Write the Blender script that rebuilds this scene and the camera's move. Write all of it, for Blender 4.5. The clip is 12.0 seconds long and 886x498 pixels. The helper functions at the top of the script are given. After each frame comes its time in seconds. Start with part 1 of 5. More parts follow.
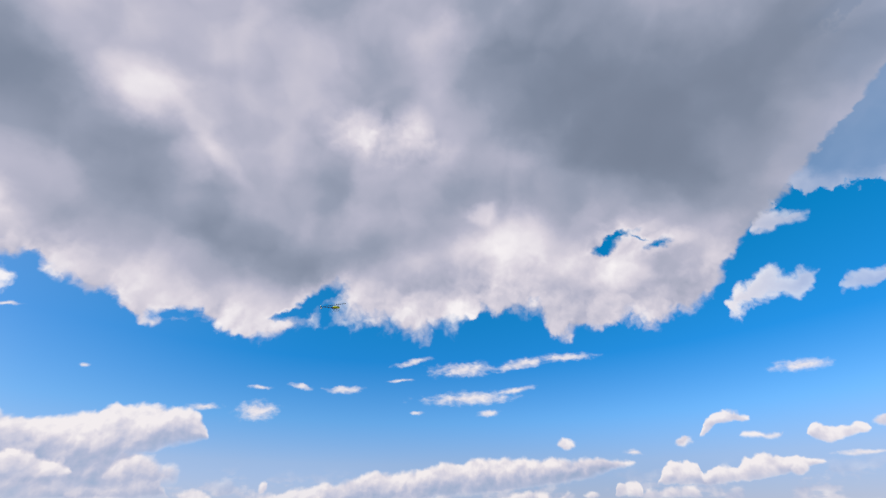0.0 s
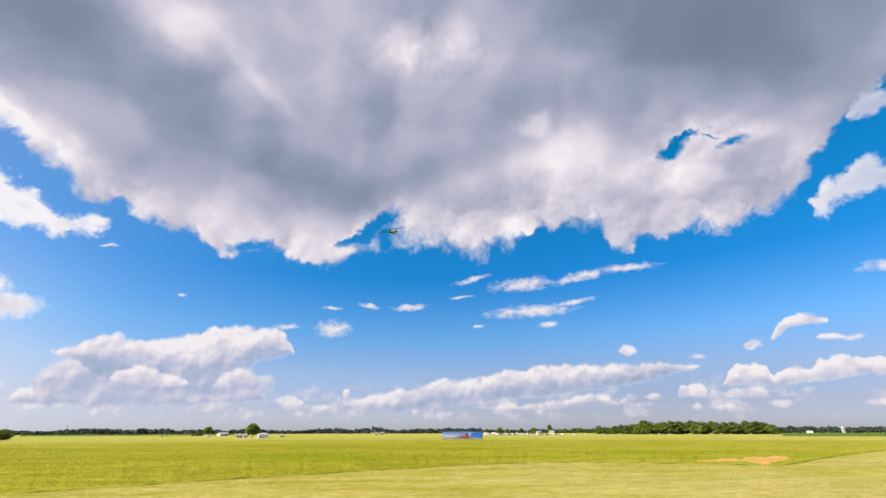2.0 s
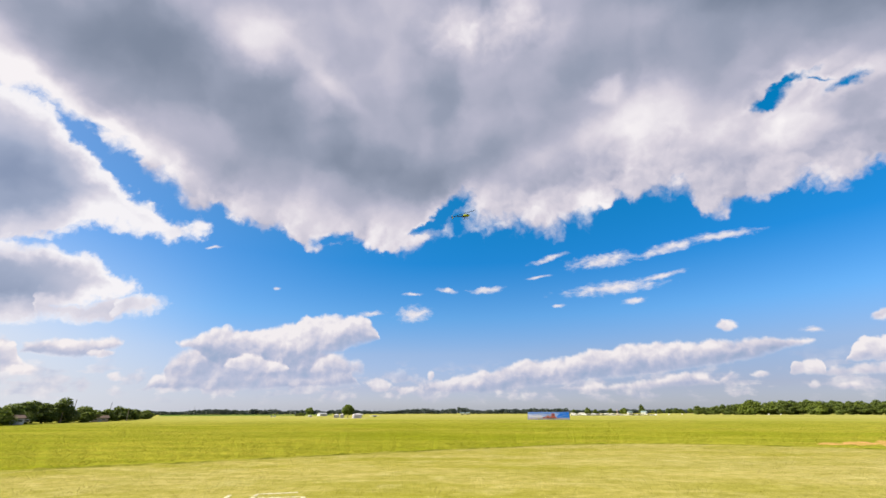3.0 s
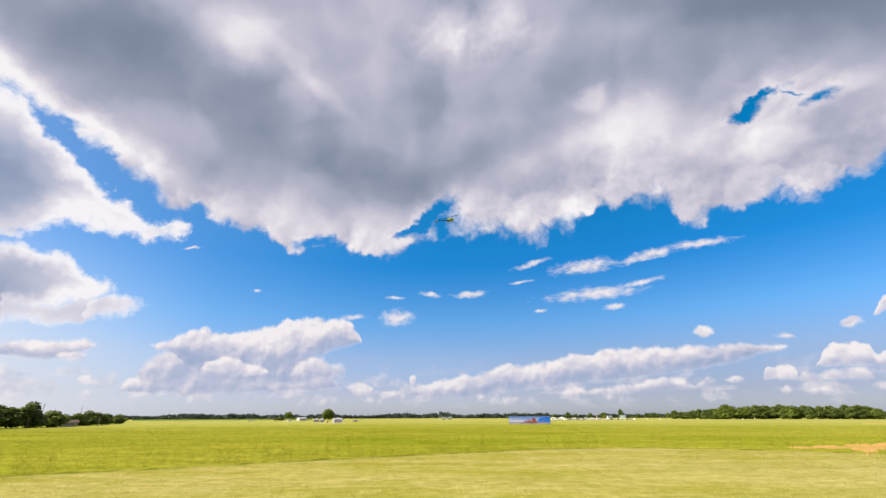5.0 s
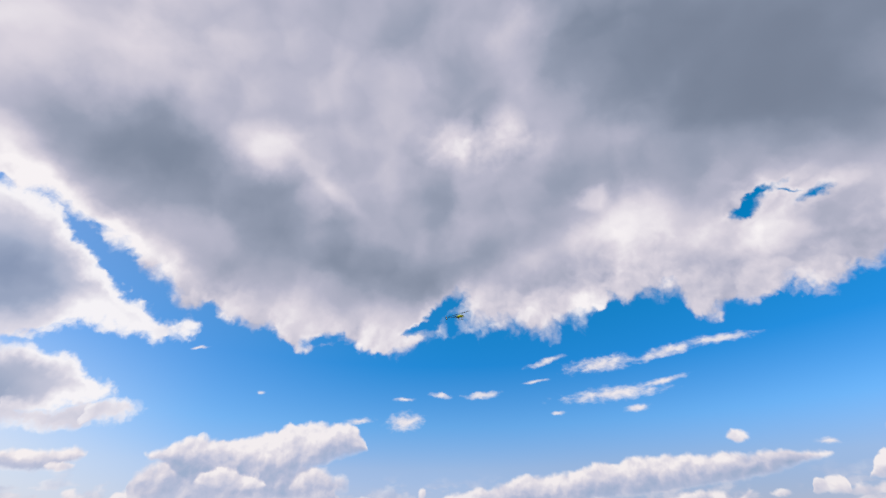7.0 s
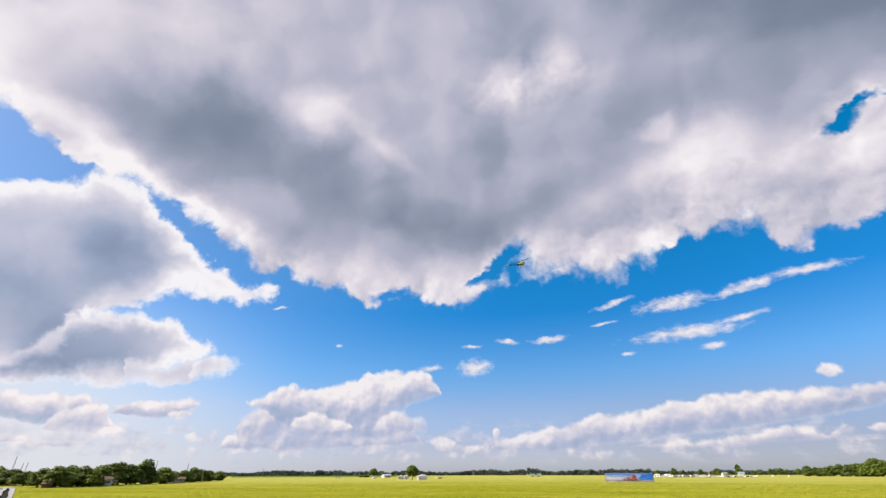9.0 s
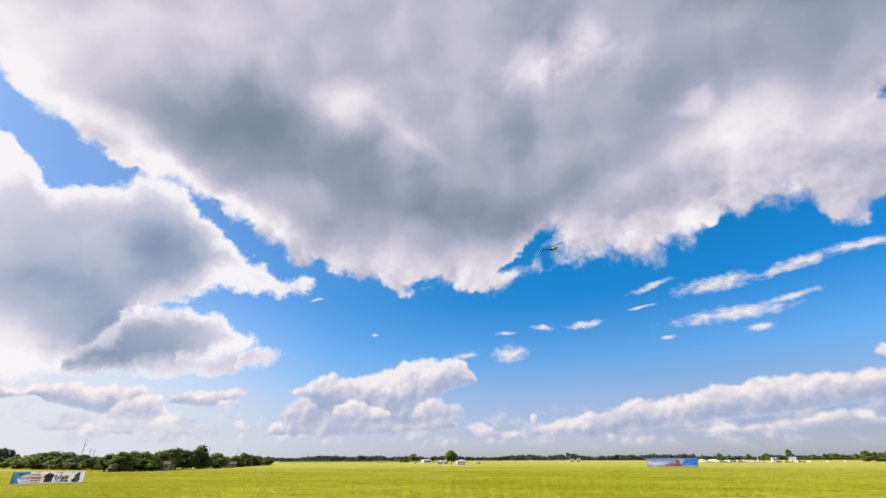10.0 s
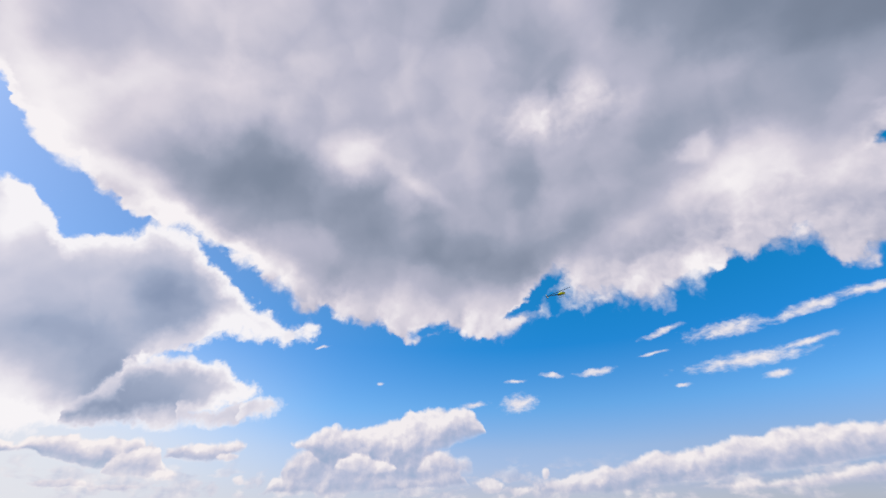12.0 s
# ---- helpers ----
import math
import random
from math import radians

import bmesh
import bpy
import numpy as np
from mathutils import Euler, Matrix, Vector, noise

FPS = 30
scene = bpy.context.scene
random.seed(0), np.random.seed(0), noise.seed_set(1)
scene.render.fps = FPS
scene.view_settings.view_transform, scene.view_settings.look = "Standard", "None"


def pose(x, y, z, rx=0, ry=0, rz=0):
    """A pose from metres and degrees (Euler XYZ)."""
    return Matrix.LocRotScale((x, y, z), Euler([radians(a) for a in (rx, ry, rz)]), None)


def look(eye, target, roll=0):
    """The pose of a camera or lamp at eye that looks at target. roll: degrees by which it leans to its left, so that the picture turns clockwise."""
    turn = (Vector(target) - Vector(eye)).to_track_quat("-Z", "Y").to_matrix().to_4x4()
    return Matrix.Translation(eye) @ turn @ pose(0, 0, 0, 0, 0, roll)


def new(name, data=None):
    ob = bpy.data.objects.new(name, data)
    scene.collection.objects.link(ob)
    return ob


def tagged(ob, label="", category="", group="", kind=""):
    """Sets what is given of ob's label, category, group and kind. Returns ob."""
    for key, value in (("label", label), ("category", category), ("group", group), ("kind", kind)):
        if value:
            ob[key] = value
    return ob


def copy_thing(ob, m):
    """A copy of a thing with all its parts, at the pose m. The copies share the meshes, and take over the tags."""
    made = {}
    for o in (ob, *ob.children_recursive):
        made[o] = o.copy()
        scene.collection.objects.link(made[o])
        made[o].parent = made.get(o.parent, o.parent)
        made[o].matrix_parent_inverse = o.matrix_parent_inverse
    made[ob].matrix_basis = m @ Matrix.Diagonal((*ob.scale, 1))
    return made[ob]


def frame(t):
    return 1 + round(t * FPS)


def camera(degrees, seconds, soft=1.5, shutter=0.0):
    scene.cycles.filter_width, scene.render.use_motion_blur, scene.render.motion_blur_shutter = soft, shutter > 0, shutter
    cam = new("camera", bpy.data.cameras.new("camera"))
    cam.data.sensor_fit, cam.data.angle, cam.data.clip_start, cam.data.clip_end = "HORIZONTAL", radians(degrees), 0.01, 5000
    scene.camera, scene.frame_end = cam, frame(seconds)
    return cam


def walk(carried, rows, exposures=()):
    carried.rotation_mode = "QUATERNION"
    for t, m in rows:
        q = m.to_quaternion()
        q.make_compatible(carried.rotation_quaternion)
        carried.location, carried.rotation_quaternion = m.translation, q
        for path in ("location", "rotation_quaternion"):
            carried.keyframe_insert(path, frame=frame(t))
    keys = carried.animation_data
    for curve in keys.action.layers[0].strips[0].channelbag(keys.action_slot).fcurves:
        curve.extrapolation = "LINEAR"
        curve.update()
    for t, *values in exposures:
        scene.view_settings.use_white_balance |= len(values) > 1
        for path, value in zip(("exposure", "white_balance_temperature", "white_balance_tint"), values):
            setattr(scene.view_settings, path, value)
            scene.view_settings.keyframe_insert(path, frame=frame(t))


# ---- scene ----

# ---------------------------------------------------------------- camera
EYE_H = 2.6                      # the camera stands on a pole in the mown strip
cam = camera(91.12, 12.0)
TURNS = [
    (0.0, 123.40, -14.97), (0.5, 124.26, -16.80), (1.0, 121.70, -14.21), (1.5, 118.24, -10.85),
    (2.0, 112.84, -6.86), (2.5, 114.19, 0.05), (3.0, 110.63, 3.57), (3.2, 109.16, 4.24),
    (4.0, 108.40, 4.30), (4.8, 110.50, 1.98), (5.0, 111.14, 1.29), (5.5, 114.14, -0.14), (6.0, 118.54, -0.49),
    (6.5, 121.89, 0.53), (7.0, 123.81, 2.67), (7.2, 124.37, 3.33),
    (8.0, 124.10, 8.30), (8.8, 119.12, 11.81), (9.0, 117.38, 11.54), (9.5, 115.23, 13.89), (10.0, 115.82, 16.11),
    (10.5, 117.19, 18.17), (11.0, 118.07, 19.76), (11.5, 120.89, 18.60), (12.0, 121.83, 16.99)]
walk(cam, [(t, pose(0, 0, EYE_H, rx, 0, rz) @ pose(0, 0, 0, 0, 0, -0.15)) for t, rx, rz in TURNS],
     exposures=[(0.0, 1.0), (12.0, 1.0)])

# ---------------------------------------------------------------- sky and sun
SUN_AZ, SUN_EL = -100.0, 40.0     # degrees, clockwise from straight ahead


def heading(az, el=0.0):
    a, e = radians(az), radians(el)
    return Vector((math.sin(a) * math.cos(e), math.cos(a) * math.cos(e), math.sin(e)))


sun = new("sun", bpy.data.lights.new("sun", "SUN"))
sun.data.energy, sun.data.angle, sun.data.color = 5.0, radians(0.6), (1.0, 0.92, 0.76)
sun.matrix_world = look(heading(SUN_AZ, SUN_EL) * 100, (0, 0, 0))


class Graph:
    """Short ways to make nodes."""

    def __init__(self, tree):
        self.tree = tree
        tree.nodes.clear()

    def put(self, socket, value):
        if isinstance(value, bpy.types.NodeSocket):
            self.tree.links.new(value, socket)
        elif value is not None:
            socket.default_value = value

    def math(self, op, a, b=None, c=None):
        n = self.tree.nodes.new("ShaderNodeMath")
        n.operation = op
        for s, v in zip(n.inputs, (a, b, c)):
            self.put(s, v)
        return n.outputs[0]

    def vec(self, op, a, b=None, scale=None):
        n = self.tree.nodes.new("ShaderNodeVectorMath")
        n.operation = op
        self.put(n.inputs[0], a)
        self.put(n.inputs[1], b)
        self.put(n.inputs[3], scale)
        return n.outputs[1] if op in ("LENGTH", "DOT_PRODUCT") else n.outputs[0]

    def noise(self, where, scale, detail=3.0, rough=0.55, colour=False, lacunarity=2.0):
        n = self.tree.nodes.new("ShaderNodeTexNoise")
        self.put(n.inputs["Vector"], where)
        n.inputs["Scale"].default_value, n.inputs["Detail"].default_value = scale, detail
        n.inputs["Roughness"].default_value, n.inputs["Lacunarity"].default_value = rough, lacunarity
        return n.outputs["Color"] if colour else n.outputs[0]

    def bumps(self, where, scale):
        """Rounded heads, as on cumulus: about -0.3 in the creases, 0.4 on the heads."""
        n = self.tree.nodes.new("ShaderNodeTexVoronoi")
        n.feature = "F1"
        self.put(n.inputs["Vector"], where)
        n.inputs["Scale"].default_value = scale
        return self.math("SUBTRACT", 0.5, n.outputs["Distance"])

    def profile(self, x, line):
        """The height of a line of (x, y) over x, level beyond its ends."""
        n = self.tree.nodes.new("ShaderNodeFloatCurve")
        (xa, xb), (ya, yb) = (line[0][0], line[-1][0]), (min(q[1] for q in line), max(q[1] for q in line))
        curve = n.mapping.curves[0]
        while len(curve.points) < len(line):
            curve.points.new(0.5, 0.5)
        for q, (px, py) in zip(curve.points, line):
            q.location = ((px - xa) / (xb - xa), (py - ya) / (yb - ya))
            q.handle_type = "AUTO_CLAMPED"
        n.mapping.extend = "HORIZONTAL"
        n.mapping.update()
        self.put(n.inputs[1], self.range(x, xa, xb, smooth=False))
        return self.math("MULTIPLY_ADD", n.outputs[0], yb - ya, ya)

    def mix_value(self, fac, a, b):
        n = self.tree.nodes.new("ShaderNodeMix")
        for i, v in ((0, fac), (2, a), (3, b)):
            self.put(n.inputs[i], v)
        return n.outputs[0]

    def ramp(self, fac, stops):
        n = self.tree.nodes.new("ShaderNodeValToRGB")
        self.put(n.inputs[0], fac)
        els = n.color_ramp.elements
        while len(els) < len(stops):
            els.new(0.5)
        for e, (at, col) in zip(els, stops):
            e.position, e.color = at, (*col, 1)
        return n.outputs[0]

    def range(self, value, a, b, lo=0.0, hi=1.0, smooth=True):
        n = self.tree.nodes.new("ShaderNodeMapRange")
        n.interpolation_type = "SMOOTHSTEP" if smooth else "LINEAR"
        self.put(n.inputs[0], value)
        for i, v in enumerate((a, b, lo, hi)):
            n.inputs[i + 1].default_value = v
        return n.outputs[0]

    def mix(self, fac, a, b, blend="MIX"):
        n = self.tree.nodes.new("ShaderNodeMix")
        n.data_type, n.blend_type = "RGBA", blend
        self.put(n.inputs[0], fac)
        self.put(n.inputs[6], a if isinstance(a, bpy.types.NodeSocket) else (*a, 1))
        self.put(n.inputs[7], b if isinstance(b, bpy.types.NodeSocket) else (*b, 1))
        return n.outputs[2]

    def oval(self, where, x, y, w, h, turn):
        """The distance from a place on the sky's plane, in radii of an oval w by h, turned anticlockwise."""
        n = self.tree.nodes.new("ShaderNodeMapping")
        n.vector_type = "TEXTURE"
        self.put(n.inputs[0], where)
        n.inputs[1].default_value, n.inputs[2].default_value = (x, y, 0), (0, 0, radians(turn))
        n.inputs[3].default_value = (w, h, 1)
        return self.vec("LENGTH", n.outputs[0])

    def plane(self, way):
        """Directions as places on a plane that stands square to AHEAD, in hundredths of its distance."""
        depth = self.math("MAXIMUM", self.vec("DOT_PRODUCT", way, AHEAD), 0.06)
        n = self.tree.nodes.new("ShaderNodeCombineXYZ")
        for i, axis in enumerate(((100, 0, 0), tuple(Vector((0, -AHEAD[2], AHEAD[1])) * 100))):
            self.put(n.inputs[i], self.math("DIVIDE", self.vec("DOT_PRODUCT", way, axis), depth))
        return n.outputs[0]


AHEAD = tuple(heading(0, 24.2))
world = bpy.data.worlds.new("sky")
scene.world = world
world.use_nodes = True
g = Graph(world.node_tree)
coords = g.tree.nodes.new("ShaderNodeTexCoord").outputs["Generated"]
half = (0.5, 0.5, 0.5)
plan = g.plane(coords)
globe = g.vec("SCALE", coords, scale=100)
swirl = g.vec("SUBTRACT", g.noise(globe, 0.06, 2.0, 0.5, colour=True), half)
curl = g.vec("SUBTRACT", g.noise(globe, 0.22, 3.0, 0.55, colour=True), half)
fine = g.vec("SUBTRACT", g.noise(globe, 0.9, 2.0, 0.5, colour=True), half)


def stirred(a, b, c):
    """The sky's directions, drawn about by wind at three sizes, on a globe of a hundred units."""
    return g.vec("ADD", globe, g.vec("ADD", g.vec("SCALE", swirl, scale=a), g.vec("ADD", g.vec("SCALE", curl, scale=b), g.vec("SCALE", fine, scale=c))))


wind = {"high": stirred(2.5, 3.6, 1.2), "low": stirred(0.8, 1.5, 0.4), "shade": stirred(8.0, 3.5, 0.0)}
way = {key: g.plane(where) for key, where in wind.items()}
stretch = g.math("MINIMUM", g.math("SQRT", g.math("ADD", g.math("MULTIPLY", g.vec("DOT_PRODUCT", plan, plan), 0.0001), 1.0)), 1.35)
state = {"count": 0, "last": None, "tones": None, "wisps": None}


def after(key, every=1):
    """The same places, taken up only once what came before is worked out: keeps the graph narrow."""
    state["count"] += 1
    if state["last"] is not None and state["count"] % every == 0:
        n = g.tree.nodes.new("ShaderNodeVectorMath")
        n.operation = "MULTIPLY_ADD"
        g.put(n.inputs[0], state["last"])
        n.inputs[1].default_value = (1e-9, 1e-9, 1e-9)
        g.put(n.inputs[2], way[key])
        way[key] = n.outputs[0]
    return way[key]


def split(where):
    n = g.tree.nodes.new("ShaderNodeSeparateXYZ")
    g.put(n.inputs[0], where)
    return n.outputs[0], n.outputs[1]


def relief(make, where, reach):
    """A height field and how far its slopes face the sun."""
    h = make(where)
    return h, g.math("SUBTRACT", h, make(g.vec("ADD", where, (-reach * 0.75, -reach * 0.3, reach * 0.9))))


# billows: rounded heads at three sizes, and the soft folds of the overcast
def heads_at(size):
    def make(where):
        a = g.math("MULTIPLY_ADD", g.bumps(where, 2.1 / size), 0.5, g.bumps(where, 1 / size))
        return g.math("MULTIPLY_ADD", g.bumps(where, 4.7 / size), 0.25, a)
    return make


heads, heads_lit = relief(heads_at(8.5), wind["high"], 1.2)
knobs, knobs_lit = relief(lambda w: g.math("MULTIPLY_ADD", g.noise(w, 0.26, 3.5, 0.55), 1.6, g.math("MULTIPLY_ADD", g.bumps(w, 0.42), 0.45, -0.8)), wind["low"], 0.9)
folds, folds_lit = relief(lambda w: g.noise(w, 0.04, 1.5, 0.4), wind["shade"], 5.0)
pleats, pleats_lit = relief(lambda w: g.noise(w, 0.10, 2.5, 0.45), wind["shade"], 1.8)
swells, swells_lit = relief(lambda w: g.math("MULTIPLY_ADD", g.bumps(w, 1 / 11), 0.35, g.bumps(w, 1 / 25)), stirred(8.0, 4.0, 0.0), 3.2)
tufts = g.math("SUBTRACT", g.noise(wind["high"], 0.33, 5.0, 0.6), 0.5)
crumbs = g.math("SUBTRACT", g.noise(wind["low"], 0.6, 4.0, 0.6), 0.5)
patches = g.math("SUBTRACT", g.noise(wind["low"], 0.10, 2.0), 0.5)
heads, knobs, tufts, crumbs = (g.math("MULTIPLY", v, stretch) for v in (heads, knobs, tufts, crumbs))
loose = g.range(g.noise(globe, 0.05, 1.0), 0.38, 0.62)


def tone(x, y, w, h, turn, amount, sharp=0.0):
    f = g.range(g.oval(after("shade", 4), x, y, w, h, turn), 1.4, 1.3 * sharp, 0.0, amount)
    state["tones"] = state["last"] = f if state["tones"] is None else g.math("ADD", state["tones"], f)


def wisp(x, y, w, h, turn):
    f = g.math("SUBTRACT", 1.0, g.oval(after("low", 4), x, y, w, h, turn))
    state["wisps"] = state["last"] = f if state["wisps"] is None else g.math("SMOOTH_MAX", state["wisps"], f, 0.2)


class Layer:
    """Clouds painted one before the other: how much they cover, and how bright they are."""

    def __init__(self):
        self.cover = self.shade = None

    def add(self, cover, shade):
        if self.cover is None:
            self.cover, self.shade = cover, shade
        else:
            n = g.tree.nodes.new("ShaderNodeMix")
            g.put(n.inputs[0], cover)
            g.put(n.inputs[2], self.shade)
            g.put(n.inputs[3], shade)
            self.shade, self.cover = n.outputs[0], g.math("MAXIMUM", self.cover, cover)
        state["last"] = g.math("ADD", self.cover, self.shade)


def between(x, y, top, base, run, shut):
    """How far a place lies below the line of a cloud's heads and above that of its base; the lines cross at both ends."""
    (x0, a0), (x1, a1), (c0, b0), (c1, b1) = top[0], top[-1], base[0], base[-1]
    m0, m1 = (a0 + b0) / 2, (a1 + b1) / 2
    up = g.math("SUBTRACT", g.profile(x, [(x0 - run, m0 - shut), *top, (x1 + run, m1 - shut)]), y)
    return up, g.math("SUBTRACT", y, g.profile(x, [(c0 - run, m0 + shut), *base, (c1 + run, m1 + shut)]))


def heap(layer, top, base, lit=1.0, dark=0.6, swell=1.0, soft=1.1):
    """A cumulus between the lines of its heads and of its base: bright above, grey below."""
    x, y = split(after("low"))
    up, down = between(x, y, top, base, 1.5, 4)
    up_rough = g.math("MULTIPLY_ADD", knobs, 2.4 * swell, up)
    down_rough = g.math("MULTIPLY_ADD", crumbs, 1.2 * swell, down)
    depth = g.math("SMOOTH_MIN", up_rough, down_rough, 0.5)
    cover = g.range(depth, -0.25 * soft, 0.9 * soft)
    low = g.math("DIVIDE", g.math("MAXIMUM", up, 0.0), g.math("ADD", g.math("MAXIMUM", g.math("ADD", up, down), 0.0), 1.2))
    low = g.math("MULTIPLY_ADD", crumbs, 0.15, g.math("MULTIPLY_ADD", patches, -0.4, low))
    cover = g.math("MULTIPLY", cover, g.range(low, 0.55, 0.95, 1.0, 0.6))
    shade = g.math("MULTIPLY_ADD", g.range(low, 0.12, 0.75), -dark, lit)
    shade = g.math("MULTIPLY_ADD", knobs_lit, 0.55, shade)
    layer.add(cover, g.math("MULTIPLY_ADD", patches, 0.3, shade))


def puff(layer, x, y, w, h, turn, lit=0.95):
    """A small round cloud."""
    where = after("low")
    f = g.math("MULTIPLY", g.math("SUBTRACT", 1.0, g.oval(where, x, y, w, h, turn)), h)
    f = g.math("MULTIPLY_ADD", knobs, 0.8, g.math("MULTIPLY_ADD", crumbs, 1.0, f))
    up = g.math("SUBTRACT", split(where)[1], y)
    shade = g.math("MULTIPLY_ADD", g.range(up, -h, h * 0.6), 0.25, lit - 0.25)
    layer.add(g.range(f, -0.15, 0.6), g.math("MULTIPLY_ADD", knobs_lit, 0.6, shade))


def wing(layer, top, base, body, swell=1.0, rim=11.0, glow=0.5):
    """A large cloud between two lines, grey within and bright towards its rims; body adds to its tone."""
    x, y = split(after("high"))
    up, down = between(x, y, top, base, 2, 8)
    d = g.math("SMOOTH_MIN", up, down, 1.5)
    rough = g.math("MULTIPLY_ADD", heads, 3.6 * swell, g.math("MULTIPLY_ADD", tufts, 4.5 * swell, d))
    shade = g.math("ADD", g.range(g.math("MULTIPLY_ADD", heads, 2.5, d), 0.0, rim, glow, 0.0), body)
    shade = g.math("MULTIPLY_ADD", g.math("MULTIPLY", heads_lit, g.range(d, 1.0, rim, 1.0, 0.0)), 0.3, shade)
    shade = g.math("MULTIPLY_ADD", swells_lit, 0.5, shade)
    layer.add(g.range(rough, -0.6, 2.4), g.math("MULTIPLY_ADD", pleats_lit, 0.3, shade))


# shading of the overcast and of the bank beside it: amount, then how hard its edge is
tone(65.9, 55.8, 54.6, 19.5, -5, -0.12)
tone(74.7, 71.7, 52.0, 32.8, 2, -0.26)
tone(61.0, 62.0, 36.0, 17.0, -3, -0.13, 0.5)
tone(131.2, 105.4, 77.8, 22.7, 28, -0.16)
tone(-67.0, 39.0, 34.0, 12.5, -25, -0.32)
tone(-36.0, 19.5, 30.0, 11.0, -20, -0.13)
tone(-20.0, 13.5, 15.0, 6.0, -12, -0.11, 0.3)
tone(4.0, 15.0, 16.0, 6.0, 22, -0.18)
tone(60.0, 22.0, 40.0, 14.0, 6, 0.08)
tone(112.0, 72.0, 16.0, 12.0, 45, -0.16)
tone(-35.0, 64.0, 15.0, 15.0, -60, -0.05)
tone(80.0, 53.0, 26.0, 11.0, -8, -0.14)
tone(-98.0, 53.0, 30.0, 10.0, -24, -0.20)
tone(-75.0, 50.0, 24.0, 9.0, -24, -0.10)
tone(-1.1, 43.6, 6.5, 5.5, 0, 0.34, 0.2)
tone(11.5, 46.5, 5.5, 7.0, 0, 0.22, 0.2)
tone(3.0, 37.0, 11.0, 8.0, 0, 0.16)
tone(-46.0, 43.5, 9.0, 8.0, -20, 0.24, 0.2)
tone(-32.0, 34.0, 14.0, 2.2, -42, 0.14)
tone(-12.1, 58.0, 10.0, 12.0, -20, 0.12)
tone(14.0, 72.0, 12.0, 14.0, -10, 0.26)
tone(-50.0, 4.2, 26.0, 6.0, -20, 0.16)
tone(-17.0, 0.0, 17.0, 5.0, 0, 0.10, 0.3)
tone(-40.0, 6.0, 12.0, 5.0, -25, 0.14)
tone(11.0, 4.0, 17.0, 7.0, 5, 0.06)
tone(30.3, 28.2, 3.6, 2.8, 0, 0.24, 0.3)
tone(29.0, 1.8, 4.6, 3.6, 0, 0.26, 0.4)
tone(41.7, 23.8, 11.0, 7.0, 10, 0.22, 0.2)
tone(57.0, 20.0, 12.0, 6.0, 10, 0.16)
tone(53.6, 12.0, 9.0, 4.0, 8, -0.14)
tone(17.0, 9.0, 8.0, 3.0, 5, -0.12)
tone(30.0, 14.0, 9.0, 4.0, 15, -0.08)
tone(73.0, 19.0, 10.0, 5.0, 10, 0.18, 0.2)
tone(95.0, 32.0, 10.0, 18.0, 90, 0.16)
tone(-88.0, 27.0, 30.0, 5.0, -33, 0.34)
tone(-120.0, 52.0, 26.0, 6.0, -32, 0.26)
tone(-164.1, 99.9, 60.0, 20.0, -64, 0.26)
tone(-110.0, 80.0, 30.0, 16.0, -20, 0.12)
tone(153.2, 109.3, 61.2, 29.5, 27, -0.14)
overcast = state["tones"]
state["tones"] = None
tone(-107.0, 15.0, 17.0, 9.0, -10, -0.30)
tone(-150.0, 10.0, 34.0, 9.0, -4, -0.20)
tone(-130.0, -8.0, 16.0, 11.0, -35, -0.22)
tone(-140.0, 30.0, 30.0, 7.0, -3, 0.16)
tone(-180.0, -8.0, 26.0, 9.0, -6, 0.45)
tone(-168.0, 52.0, 24.0, 16.0, 0, 0.60)
bank_tones = state["tones"]

# wisps
wisp(-13.2, -21.3, 4.4, 2.2, 5)
wisp(-45.7, -14.5, 1.2, 0.5, -0)
wisp(-23.4, -20.9, 3.6, 0.7, 5)
wisp(-5.2, -16.0, 2.6, 0.7, -5)
wisp(-13.1, -16.5, 2.6, 0.5, 4)
wisp(4.0, -15.8, 4.4, 0.8, 5)
wisp(18.2, -9.0, 4.7, 0.7, 18)
wisp(15.6, -13.3, 3.4, 0.4, 6)
wisp(30.6, -9.7, 8.6, 2.0, 6)
wisp(44.9, -7.2, 7.8, 1.3, 16)
wisp(55.9, -4.7, 9.1, 1.2, 8)
wisp(32.5, -16.1, 12.4, 1.7, 6)
wisp(43.6, -13.5, 5.7, 0.7, 12)
wisp(37.3, -19.1, 3.4, 0.8, 8)
wisp(20.4, -19.9, 1.8, 0.5, -0)
wisp(-60.5, -4.4, 2.6, 0.4, -0)
wisp(131.0, -0.5, 12.4, 1.7, 9)
wisp(90.8, -23.1, 3.0, 1.1, 6)
wisp(76.4, -26.4, 3.1, 0.8, -5)
wisp(152.0, -23.0, 14.0, 0.8, 4)

# low cumulus, the farthest first
small = Layer()
puff(small, -21.9, -38.2, 3.0, 1.8, 0)
puff(small, -15.7, -39.3, 3.9, 1.0, 0)
puff(small, -88.0, -35.6, 2.4, 1.3, 0)
puff(small, -9.4, -36.0, 0.8, 1.2, 0)
puff(small, -128.8, -36.4, 9.0, 1.0, -1, 0.8)
puff(small, -151.9, -34.9, 14.0, 1.2, -1, 0.8)
puff(small, 64.8, -36.2, 2.6, 0.7, 0)
puff(small, 76.8, -38.7, 1.6, 1.0, 0)
puff(small, 84.6, -38.9, 3.6, 1.0, 0)
puff(small, 100.0, -37.6, 4.4, 1.2, 0)
puff(small, 132.0, -37.0, 8.0, 1.1, 1)
